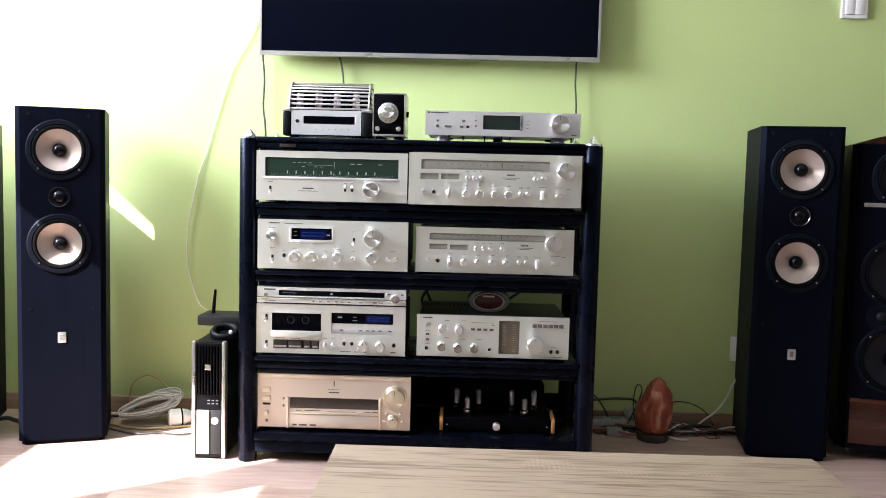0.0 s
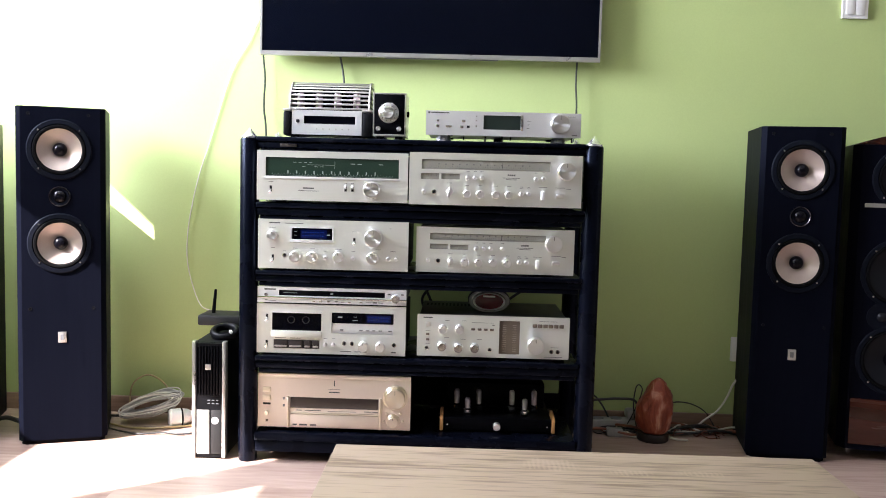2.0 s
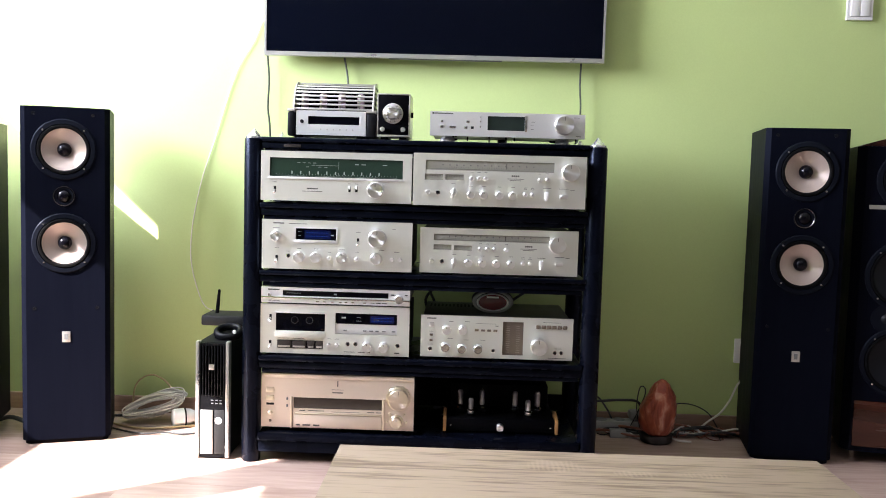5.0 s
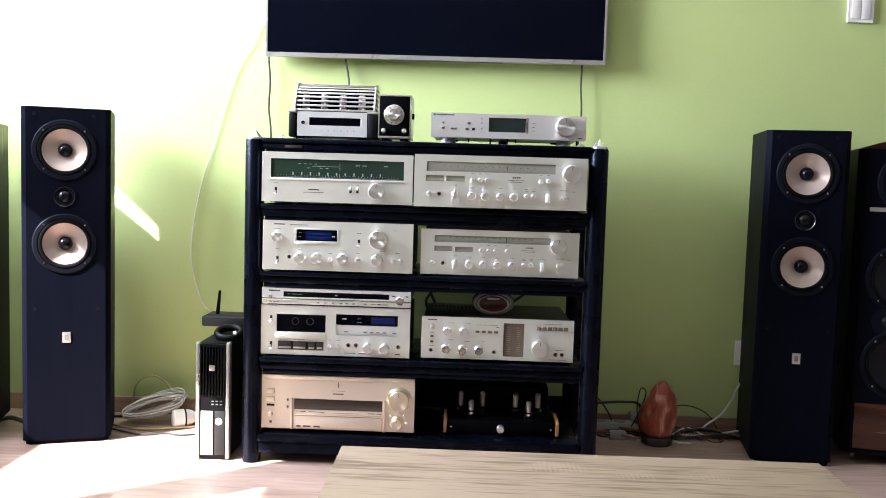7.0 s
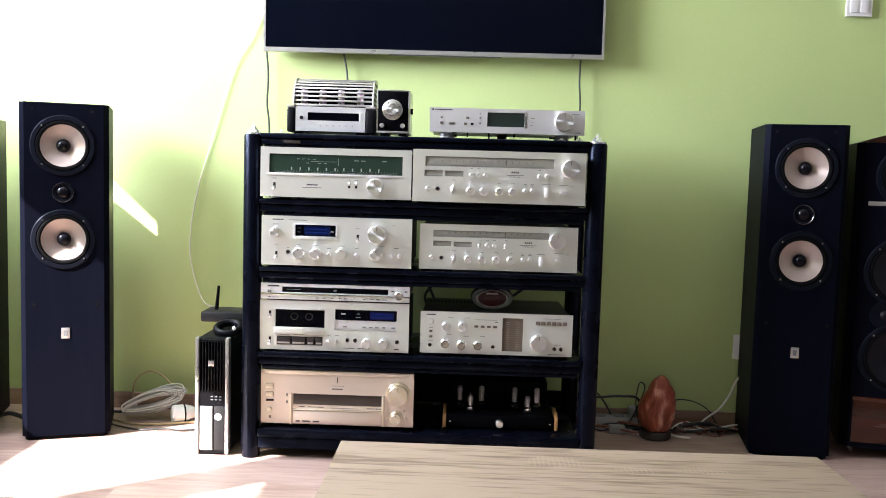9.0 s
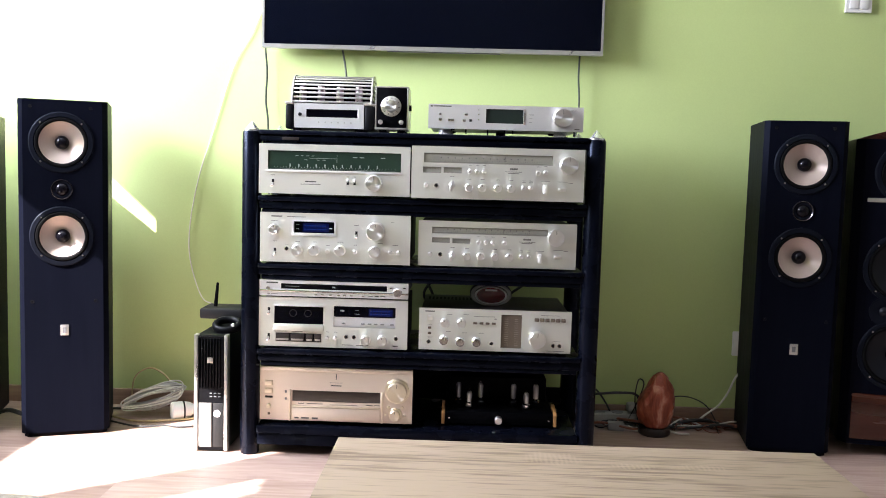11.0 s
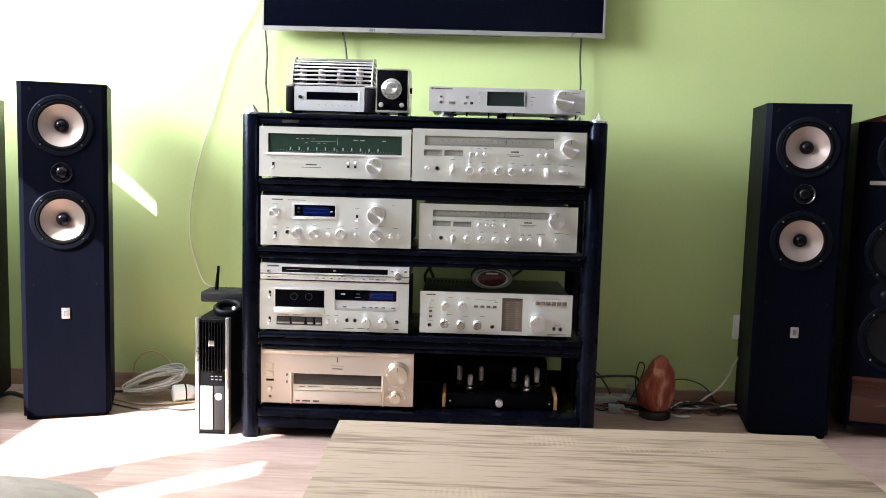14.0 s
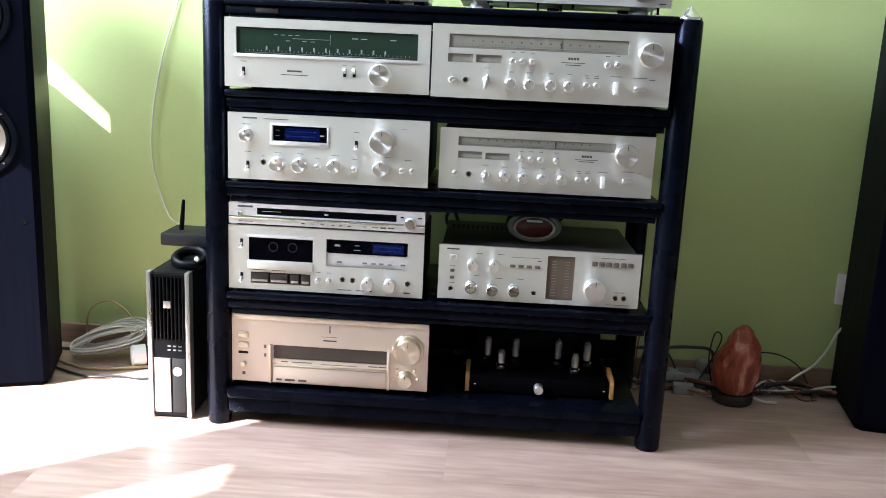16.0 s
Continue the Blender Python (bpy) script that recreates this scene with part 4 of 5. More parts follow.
part("rear_foot", lathe([(0, -0.0165), (0.014, -0.0165), (0.014, 0.003), (0, 0.003)], 20), M_RUBBER, u.t, at=(0.21, 0.22, 0))

# little valve headphone amplifier with a barred cage
hp = thing("headphone_amplifier", (-0.504, 2.42, 0.9145), label="small silver valve headphone amplifier with barred cage", category="amplifier")
HW = 0.254
fx0, fx1 = 0.024, 0.220
part("faceplate", plate(fx1 - fx0, 0.068, 0.006, [(fx0 + 0.034, fx0 + 0.178, 0.040, 0.062)], x0=fx0, z0=0.010), M_SILVER2, hp)
part("display", box(fx0 + 0.033, fx0 + 0.179, 0.003, 0.0062, 0.039, 0.063), M_DISPLAY, hp, "black display window")
part("display_edge", box(fx0 + 0.179, fx0 + 0.184, -0.001, 0.001, 0.038, 0.064, 0.0004), M_WHITEP, hp)
part("body", box(fx0 + 0.002, fx1 - 0.002, 0.0065, 0.17, 0.010, 0.076, 0.002), M_BLACK, hp)
part("button", lathe([(0, 0), (0.005, 0), (0.005, 0.003), (0, 0.0035)], 16, axis="Y"), M_DARKSLOT, hp, at=(fx0 + 0.017, 0, 0.047))
for k in range(6):
    part("button", lathe([(0, 0), (0.0022, 0), (0.002, 0.0012), (0, 0.0014)], 12, axis="Y"), M_BEZEL, hp, at=(fx0 + 0.07 + 0.018 * k, 0, 0.026))
for x0, x1 in ((0.0, 0.022), (0.222, 0.250)):
    pod = part("side_pod", box(x0, x1, -0.004, 0.15, 0.006, 0.074, 0.006), M_PLASTIC, hp)
    part("pod_cap", box(x0 - 0.001, x1 + 0.001, -0.005, 0.151, 0.0745, 0.081, 0.002), M_BEZEL, pod, "silver cap")
for x in (0.03, HW - 0.05):
    for y in (0.02, 0.14):
        part("foot", lathe([(0, 0), (0.012, 0), (0.012, 0.0102), (0, 0.0102)], 14), M_RUBBER, hp, at=(x, y, 0))
# plain black box added behind the slats so that the gaps look dark
part("dark_back_box", box(0.020, 0.238, 0.066, 0.122, 0.0765, 0.1555, 0.004), M_BLACK, hp)
cx0, cx1 = 0.020, 0.238
# flat slats up the leaning front, then closer ones over the rounded top: y, z, tilt
slats = [(0.004, 0.083, -6), (0.007, 0.0955, -9), (0.010, 0.108, -12), (0.014, 0.120, -18), (0.019, 0.131, -26), (0.026, 0.1405, -38), (0.035, 0.1485, -50), (0.046, 0.1545, -66), (0.058, 0.158, -78), (0.071, 0.160, -86), (0.084, 0.1605, -90), (0.097, 0.160, -94)]
for y, z, tilt in slats:
    part("cage_slat", box(cx0, cx1, -0.0012, 0.0012, -0.0028, 0.0028, 0.0008), M_BEZEL, hp, at=Matrix.Translation((0, y, z)) @ pose(0, 0, 0, tilt))
for x in (cx0 - 0.004, cx1):
    bm = prism([(-0.001, 0.0785), (0.003, 0.100), (0.009, 0.120), (0.020, 0.140), (0.036, 0.155), (0.060, 0.1625), (0.105, 0.164), (0.125, 0.14), (0.13, 0.0785)], 0, 0.004, 0.001)
    bm.transform(Matrix(((0, 0, 1, x), (1, 0, 0, 0), (0, 1, 0, 0), (0, 0, 0, 1))))
    end = part("cage_end", bm, M_BEZEL, hp, "perforated silver end plate")
    for i in range(6):
        for k in range(5):
            y, z = 0.020 + 0.017 * i, 0.088 + 0.0145 * k
            if z < 0.100 + 1.3 * y:
                part("perforation", lathe([(0, 0), (0.0042, 0), (0.0042, 0.0004), (0, 0.0004)], 10, axis="X"), M_DARKSLOT, end, at=(x + (0.004 if x > 0.1 else -0.0004), y, z))
for x in (0.040, 0.093, 0.146, 0.200):
    v = part("valve", lathe([(0.012, 0.077), (0.0125, 0.083), (0.0105, 0.085), (0.0105, 0.128), (0.006, 0.136), (0, 0.138)], 20), M_GLASS, hp, "glass valve", at=(x, 0.045, 0))
    part("electrode", lathe([(0, 0.086), (0.0075, 0.087), (0.0078, 0.112), (0.009, 0.122), (0.004, 0.129), (0, 0.129)], 14), M_PINK, v)
    part("cage_upright", box(x - 0.0026, x + 0.0026, 0.0, 0.002, 0.0, 0.046, 0.0006), M_CHROME, hp, at=Matrix.Translation((0, 0.0065, 0.080)) @ pose(0, 0, 0, -12))

# black control box beside it
cb = thing("control_box", (-0.2525, 2.42, 0.9145), label="small black box with big silver dial knob", category="amplifier")
CW, CH = 0.092, 0.130
part("front_panel", box(0.004, CW - 0.004, 0.0, 0.006, 0.016, CH - 0.004, 0.001), M_BLACK, cb)
for q in ((0, CW, -0.001, 0.13, CH - 0.0038, CH), (0, CW, -0.001, 0.13, 0.010, 0.0158), (0, 0.0038, -0.001, 0.13, 0.016, CH - 0.004), (CW - 0.0038, CW, -0.001, 0.13, 0.016, CH - 0.004)):
    part("casing", box(*q, 0.0008), M_BEZEL, cb, "silver edged casing")
part("back", box(0.004, CW - 0.004, 0.0065, 0.129, 0.016, CH - 0.004), M_BLACK, cb)
d = part("dial_ring", lathe([(0, 0), (0.0285, 0), (0.0285, 0.003), (0.026, 0.004), (0, 0.004)], 36, axis="Y"), M_KNOB, cb, at=(0.044, 0, 0.075))
part("knob", lathe([(0, 0.004), (0.018, 0.004), (0.0165, 0.020), (0.015, 0.022), (0, 0.0215)], 32, axis="Y"), M_KNOB, d)
for k in range(10):
    a = radians(-60 + 300 * k / 9)
    part("dial_mark", box(-0.0008, 0.0008, -0.0044, -0.0038, 0.0205, 0.0245), M_PRINT, d, at=pose(0, 0, 0, 0, math.degrees(a) + 90, 0))
for x in (0.015, 0.073):
    part("knob", lathe([(0, 0), (0.0068, 0), (0.006, 0.010), (0, 0.011)], 20, axis="Y"), M_KNOB, cb, at=(x, 0, 0.031))
part("side_knob", lathe([(0, 0), (0.008, 0), (0.008, 0.006), (0, 0.006)], 16, axis="X"), M_RUBBER, cb, at=(CW, 0.05, 0.075))
for x in (0.02, CW - 0.02):
    for y in (0.018, 0.11):
        part("foot", lathe([(0, 0), (0.011, 0), (0.011, 0.0102), (0, 0.0102)], 14), M_RUBBER, cb, at=(x, y, 0))

# ---- wall television ----
tv = thing("television", (-0.655, 2.772, 1.192), label="wall-mounted flat television, switched off, silver bezel", category="television")
TW, TH = 1.083, 0.625
part("screen", box(0.006, TW - 0.006, 0.003, 0.012, 0.013, TH - 0.006), M_SCREEN, tv, "black switched-off screen")
part("bezel", plate(TW, TH, 0.018, [(0.007, TW - 0.007, 0.0135, TH - 0.007)]), M_BEZEL, tv, "thin silver bezel")
part("back", box(0.004, TW - 0.004, 0.0185, 0.034, 0.006, TH - 0.004, 0.004), M_PLASTIC, tv)
part("rear_bulge", box(0.18, TW - 0.18, 0.0345, 0.050, 0.02, TH - 0.15, 0.01), M_PLASTIC, tv)
part("wall_bracket", box(TW / 2 - 0.12, TW / 2 + 0.12, 0.0505, 0.067, 0.12, TH - 0.2), M_BLACK, tv)
part("sensor_strip", box(0.40, 0.76, 0.006, 0.016, -0.003, -0.0003, 0.001), M_GREYP, tv)


# ---- loudspeakers ----
def cabinet(outline, z0, z1, x0, x1, wells, bevel=0.0015):
    """An upright box over a plan outline whose front face, from x0 to x1 in the plane y = 0, has round wells (x, z, radius) sunk into it."""
    bm = bmesh.new()
    n = len(outline)
    lo, hi = [bm.verts.new((x, y, z0)) for x, y in outline], [bm.verts.new((x, y, z1)) for x, y in outline]
    bm.faces.new(lo), bm.faces.new(hi)
    for i in range(n):
        j = (i + 1) % n
        if not (abs(outline[i][1]) < 1e-6 and abs(outline[j][1]) < 1e-6):
            bm.faces.new((lo[i], lo[j], hi[j], hi[i]))
    front = [e for e in bm.edges if len(e.link_faces) == 1]
    for cx, cz, r in wells:
        ring = [bm.verts.new((cx + r * math.cos(2 * math.pi * k / 40), 0, cz + r * math.sin(2 * math.pi * k / 40))) for k in range(40)]
        deep = [bm.verts.new((v.co.x, 0.034, v.co.z)) for v in ring]
        for k in range(40):
            front.append(bm.edges.new((ring[k], ring[(k + 1) % 40])))
        for k in range(40):
            bm.faces.new((ring[k], ring[(k + 1) % 40], deep[(k + 1) % 40], deep[k]))
        bm.faces.new(deep)
    bmesh.ops.triangle_fill(bm, use_beauty=True, use_dissolve=False, edges=front)
    return bm


def driver(parent, x, z, ring, cone, cap, cone_mat, name="woofer"):
    d = part(name, lathe([(cone + 0.011, -0.002), (ring, -0.002), (ring, 0.002), (ring - 0.003, 0.0045), (cone + 0.013, 0.005), (cone + 0.011, 0.002)], 44, axis="Y"), M_FLANGE, parent, at=(x, 0, z))
    part("surround", lathe([(cone + 0.0115, 0.001), (cone + 0.008, 0.0062), (cone + 0.003, 0.006), (cone - 0.001, -0.002)], 44, axis="Y"), M_RUBBER, d)
    part("cone", lathe([(cone, -0.001), (cone * 0.75, -0.0075), (cap * 0.95, -0.019)], 44, axis="Y"), cone_mat, d, "pale sand-coloured cone" if cone_mat is M_CONE else "grey cone")
    part("dust_cap", lathe([(cap, -0.0185), (cap * 0.93, -0.011), (cap * 0.7, -0.003), (cap * 0.35, 0.001), (0, 0.002)], 28, axis="Y"), M_CAP, d)
    for k in range(4):
        a = radians(45 + 90 * k)
        rr = ring - 0.010
        part("screw", lathe([(0, 0.0035), (0.003, 0.0035), (0.0028, 0.006), (0, 0.0065)], 10, axis="Y"), M_CHROME, d, at=(rr * math.cos(a), 0, rr * math.sin(a)))


def tower(x, y, rz, flip, dp, cut):
    """A slim black floor speaker; the origin is the middle of its front foot edge. flip: 1 or -1 mirrors the cut rear corner."""
    s = thing("floor_speaker", (x, y, 0), rz, "tall black floor speaker with two pale cones", "loudspeaker", "slim floor speakers")
    w, c = 0.1205 if flip > 0 else 0.1165, 0.014
    plan = [(-w + c, 0), (w - c, 0), (w, c), (w, dp), (w - cut, dp), (-w, dp - cut * 0.72), (-w, c)]
    if flip < 0:
        plan = [(-px, py) for px, py in plan][::-1]
    mx, dz = (-0.004, 0.0) if flip > 0 else (0.0015, -0.004)
    part("cabinet", cabinet(plan, 0.012, 0.988, -w + c, w - c, [(mx, 0.866 + dz, 0.0725), (mx, 0.594 + dz, 0.0725)]), M_SPK, s, "black ash veneered cabinet")
    part("plinth", prism([(px * 0.94, 0.006 + py * 0.96) for px, py in plan], 0.0, 0.0118), M_BLACK, s)
    driver(s, mx, 0.866 + dz, 0.088, 0.0615, 0.020, M_CONE)
    driver(s, mx, 0.594 + dz, 0.088, 0.0615, 0.020, M_CONE)
    tw = part("tweeter", lathe([(0.018, 0.0), (0.030, 0.0), (0.030, 0.003), (0.0255, 0.003), (0.021, 0.0015), (0.018, 0.0)], 32, axis="Y"), M_FLANGE, s, at=(mx, 0, 0.731 + dz))
    part("trim_ring", lathe([(0.0255, 0.003), (0.0275, 0.0048), (0.0288, 0.0046), (0.0295, 0.003)], 32, axis="Y"), M_DARKCHROME, tw, "thin glossy trim ring")
    part("dome", lathe([(0.0185, 0.0005), (0.015, 0.006), (0.008, 0.0095), (0, 0.0105)], 24, axis="Y"), M_CAP, tw)
    bd = part("badge", box(-0.0115, 0.0115, -0.002, 0.0, -0.016, 0.016, 0.0008), M_BEZEL, s, "small silver badge", at=(0.0, 0, 0.318))
    part("lettering", box(-0.005, 0.005, -0.0025, -0.0018, -0.008, 0.008), M_GREYP, bd)
    for sx, z in ((-0.085, 0.403), (0.085, 0.403), (-0.085, 0.967), (0.075, 0.967)):
        part("grille_socket", lathe([(0.0055, 0), (0.0055, 0.001), (0.0035, 0.0012), (0.003, 0.0003), (0, 0.0003)], 14, axis="Y"), M_PLASTIC, s, at=(sx, 0, z))
    return s


tower(-1.1608, 2.4767, 19.0, 1, 0.210, 0.14)
tower(0.990, 2.534, -9.5, -1, 0.265, 0.02)


def wide_tower(x, y, rz, flip):
    """The wider three-way speaker with a cherry foot panel and a bowed cherry top; origin: the inner front foot corner. flip 1: its body lies towards -x."""
    s = thing("floor_speaker", (x, y, 0), rz, "wide black floor speaker with cherry wood foot panel and top", "loudspeaker", "wide floor speakers")
    W, H, D, c = 0.28, 0.942, 0.235, 0.022
    def X(a, b):
        return (-b, -a) if flip > 0 else (a, b)
    plan = [(0, 0.030), (-c, 0.0), (-W + c, 0.0), (-W, 0.030), (-W, D), (0, D)]
    if flip < 0:
        plan = [(-px, py) for px, py in plan][::-1]
    mid = -W / 2 if flip > 0 else W / 2
    part("cabinet", cabinet(plan, 0.035, H, -W + c, -c, [(mid, 0.845, 0.073), (mid, 0.565, 0.091), (mid, 0.310, 0.091)]), M_WIDE, s, "black satin cabinet")
    a, b = X(0.004, W - 0.004)
    n = 14
    cap = bmesh.new()
    rows = []
    for i in range(n + 1):
        px = a + (b - a) * i / n
        bow = 0.030 * math.sin(math.pi * i / n) + 0.001
        rows.append([cap.verts.new(q) for q in ((px, 0.004, H + 0.0005), (px, 0.004, H + bow), (px, D - 0.004, H + bow), (px, D - 0.004, H + 0.0005))])
    for r0, r1 in zip(rows, rows[1:]):
        for k in range(4):
            cap.faces.new((r0[k], r0[(k + 1) % 4], r1[(k + 1) % 4], r1[k]))
    cap.faces.new(rows[0]), cap.faces.new(rows[-1][::-1])
    part("top_cap", cap, M_REDWOOD, s, "bowed cherry wood top")
    a, b = X(c + 0.006, W - c - 0.006)
    part("foot_panel", box(a, b, -0.006, -0.0004, 0.052, 0.190, 0.002), M_REDWOOD, s, "glossy cherry wood panel")
    mid = -W / 2 if flip > 0 else W / 2
    driver(s, mid, 0.845, 0.090, 0.062, 0.018, M_GREYCONE)
    driver(s, mid, 0.565, 0.105, 0.080, 0.025, M_GREYCONE)
    driver(s, mid, 0.310, 0.105, 0.080, 0.025, M_GREYCONE)
    tw = part("tweeter", lathe([(0.014, 0.0), (0.042, 0.0), (0.042, 0.003), (0.022, 0.002), (0.014, 0.0)], 28, axis="Y"), M_FLANGE, s, at=(mid * 0.72, 0, 0.437))
    part("dome", lathe([(0.0145, 0.0005), (0.010, 0.006), (0, 0.009)], 20, axis="Y"), M_GREYCONE, tw)
    part("nameplate", box(-0.075, 0.075, -0.002, -0.0003, -0.006, 0.006, 0.0006), M_BEZEL, s, "thin silver nameplate", at=(mid + 0.03 * flip, 0, 0.765))
    for px in (0.04, W - 0.04):
        for py in (0.05, D - 0.05):
            part("spike_foot", lathe([(0, 0), (0.004, 0.002), (0.012, 0.024), (0.012, 0.0348), (0, 0.0348)], 14), M_CHROME, s, at=(-px * flip, py, 0))
    return s


wide_tower(-1.382, 2.453, 14.0, 1)
wide_tower(1.150, 2.560, -14.0, -1)

# ---- computer and what stands on it ----
pc = thing("desktop_computer", (-0.745, 2.376, 0), label="black and silver small desktop computer standing upright", category="computer")
PW, PH, PD = 0.096, 0.338, 0.37
part("case", box(0.003, PW - 0.003, 0.012, PD, 0.004, PH - 0.004, 0.003), M_PLASTIC, pc)
for x0 in (0.0, PW - 0.011):
    part("side_strip", box(x0, x0 + 0.011, -0.004, 0.020, 0.004, PH, 0.003), M_BEZEL, pc, "silver edge strip")
part("bezel", plate(PW - 0.0224, PH - 0.012, 0.010, [(0.015 + 0.0084 * k, 0.0195 + 0.0084 * k, 0.185, 0.325) for k in range(8)], x0=0.0112, z0=0.006), M_PLASTIC, pc)
for k in range(9):
    part("vent_rib", box(0.0112 + 0.0084 * k, 0.0143 + 0.0084 * k, -0.003, -0.0003, 0.183, 0.328, 0.0008), M_PLASTIC, pc)
part("drive_cover", box(0.014, 0.050, -0.003, -0.0003, 0.015, 0.142, 0.001), M_BEZEL, pc, "silver drive cover")
part("disc_drive", box(0.054, 0.083, -0.003, -0.0003, 0.015, 0.142, 0.001), M_DARKGREY, pc)
lg = part("badge", box(-0.008, 0.008, -0.0045, -0.003, -0.008, 0.008, 0.0005), M_BEZEL, pc, "square silver badge", at=(0.046, 0, 0.265))
part("sticker", lathe([(0, 0), (0.010, 0), (0.010, 0.0008), (0, 0.0009)], 24, axis="Y"), M_WHITEP, pc, "round pale sticker", at=(0.066, -0.003, 0.112))
for k in range(3):
    part("port", box(0.044 + 0.012 * k, 0.051 + 0.012 * k, -0.0012, -0.0003, 0.159, 0.162), M_GREYP, pc)
    part("port", box(0.044 + 0.012 * k, 0.051 + 0.012 * k, -0.0012, -0.0003, 0.168, 0.171), M_GREYP, pc)
for x in (0.015, PW - 0.015):
    for y in (0.03, PD - 0.03):
        part("foot", lathe([(0, 0), (0.008, 0), (0.008, 0.0045), (0, 0.0045)], 12), M_RUBBER, pc, at=(x, y, 0))

rt = thing("wifi_router", (-0.800, 2.60, 0.3345), label="dark grey router with stubby antenna on the computer", category="router")
part("case", box(0, 0.155, 0, 0.11, 0.008, 0.040, 0.006), M_DARKGREY, rt)
part("antenna", lathe([(0, 0), (0.006, 0), (0.0055, 0.03), (0.004, 0.075), (0, 0.077)], 14), M_RUBBER, rt, at=Matrix.Translation((0.036, 0.05, 0.039)) @ pose(0, 0, 0, 0, 5, 0))
for x in (0.075, 0.14):
    part("foot", box(x - 0.006, x + 0.006, 0.02, 0.09, -0.0003, 0.0085), M_RUBBER, rt)
hd = thing("webcam_stand", (-0.672, 2.455, 0.3345), label="rounded black plastic loop stand on the computer", category="device")
bm = lathe([(0.034 + 0.010 * math.cos(a), 0.013 + 0.012 * math.sin(a)) for a in [2 * math.pi * k / 12 for k in range(13)]], 32)
bm.transform(Matrix.Diagonal((1.0, 0.85, 1.0, 1)))
part("loop", bm, M_PLASTIC, hd, at=Matrix.Translation((0, 0, 0.006)) @ pose(0, 0, 0, 24))
part("base", box(-0.036, 0.036, -0.028, 0.036, 0, 0.014, 0.006), M_PLASTIC, hd)
part("light", lathe([(0, 0), (0.006, 0), (0.005, 0.003), (0, 0.004)], 14, axis="Y"), M_WHITEP, hd, at=(0.024, -0.034, 0.024))

# ---- salt lamp ----
sl = thing("salt_lamp", (0.630, 2.70, 0), label="orange pink salt crystal lamp on dark wooden base", category="lamp")
part("base", lathe([(0, 0), (0.047, 0), (0.050, 0.004), (0.050, 0.020), (0.047, 0.025), (0, 0.025)], 36), M_DARKWOOD, sl, "dark round wooden base")
rock = bmesh.new()
bmesh.ops.create_icosphere(rock, subdivisions=4, radius=1.0)
for v in rock.verts:
    p = v.co.copy()
    z = p.z
    wx = 0.0605 * (1 - 0.40 * max(0, z) ** 1.3) * (1 - abs(z) ** 2.7) ** (1 / 2.7) / max(0.02, math.sqrt(max(0, 1 - z * z))) * (1.0 if z > -0.45 else 1 + 0.1 * (z + 0.45))
    q = Vector((p.x * wx * (0.94 if p.x > 0 else 0.94 - 0.30 * max(0, z) ** 0.7), p.y * wx * 0.85, 0.0))
    f = 1 + 0.26 * noise.noise(Vector((p.x * 1.3 + 4, p.y * 1.3, z * 0.9))) + 0.035 * noise.cell(p * 2.6) + 0.10 * noise.noise(p * 5.5)
    v.co = Vector((q.x * f + 0.010 * max(0, z), q.y * f, max(0.0255, 0.106 + 0.092 * z * (1 + 0.05 * noise.noise(p * 3)))))
part("crystal", rock, M_SALT, sl, "rough salt crystal")

# ---- wall fittings ----
sw = thing("light_switch", (1.203, WALL_Y - 0.011, 1.356), label="white double light switch on the green wall", category="switch")
part("frame", plate(0.081, 0.081, 0.0105, [(0.010, 0.071, 0.010, 0.071)]), M_WHITEP, sw)
for x in (0.0105, 0.041):
    part("rocker", box(x, x + 0.0295, -0.003, 0.010, 0.011, 0.070, 0.0015), M_WHITEP, sw)
so = thing("wall_socket", (0.905, WALL_Y - 0.012, 0.233), label="white wall socket near the skirting", category="socket")
part("frame", box(0, 0.081, 0, 0.0115, 0, 0.081, 0.003), M_WHITEP, so)
part("insert", lathe([(0.021, 0), (0.021, 0.002), (0.019, 0.002), (0.018, 0.0005), (0, 0.0005)], 24, axis="Y"), M_WHITEP, so, at=(0.0405, 0, 0.0405))


# ---- cables ----
def cable(name, pts, r, material, label, seg=8):
    return single(name, tube(pts, r, seg), material, label, "cable", "loose cables")


Y = WALL_Y - 0.006
cable("wall_cable", [(-0.64, 2.83, 1.36), (-0.676, Y, 1.303), (-0.705, Y, 1.239), (-0.75, Y, 1.165), (-0.778, Y, 1.092), (-0.809, Y, 0.99), (-0.837, Y, 0.897), (-0.867, Y, 0.804), (-0.889, Y, 0.71), (-0.904, Y, 0.616), (-0.906, Y, 0.522), (-0.888, Y, 0.437), (-0.85, 2.80, 0.375), (-0.80, 2.75, 0.365), (-0.765, 2.715, 0.36)], 0.0019, M_CABLE_W, "thin white cable hanging along the green wall")
cable("screen_cable", [(-0.648, 2.80, 1.23), (-0.652, 2.81, 1.195), (-0.646, 2.81, 1.119), (-0.649, 2.81, 1.029), (-0.641, 2.81, 0.947), (-0.635, 2.81, 0.70)], 0.0032, M_CABLE_G, "dark cable from the television to the rack")
cable("screen_cable", [(-0.405, 2.80, 1.22), (-0.401, 2.81, 1.188), (-0.389, 2.81, 1.114), (-0.38, 2.80, 0.95), (-0.38, 2.80, 0.80)], 0.0032, M_CABLE_G, "dark cable from the television to the rack")
cable("screen_cable", [(0.36, 2.80, 1.22), (0.36, 2.81, 1.19), (0.359, 2.81, 1.124), (0.364, 2.81, 1.037), (0.355, 2.81, 0.90), (0.35, 2.80, 0.70)], 0.0032, M_CABLE_G, "dark cable from the television to the rack")
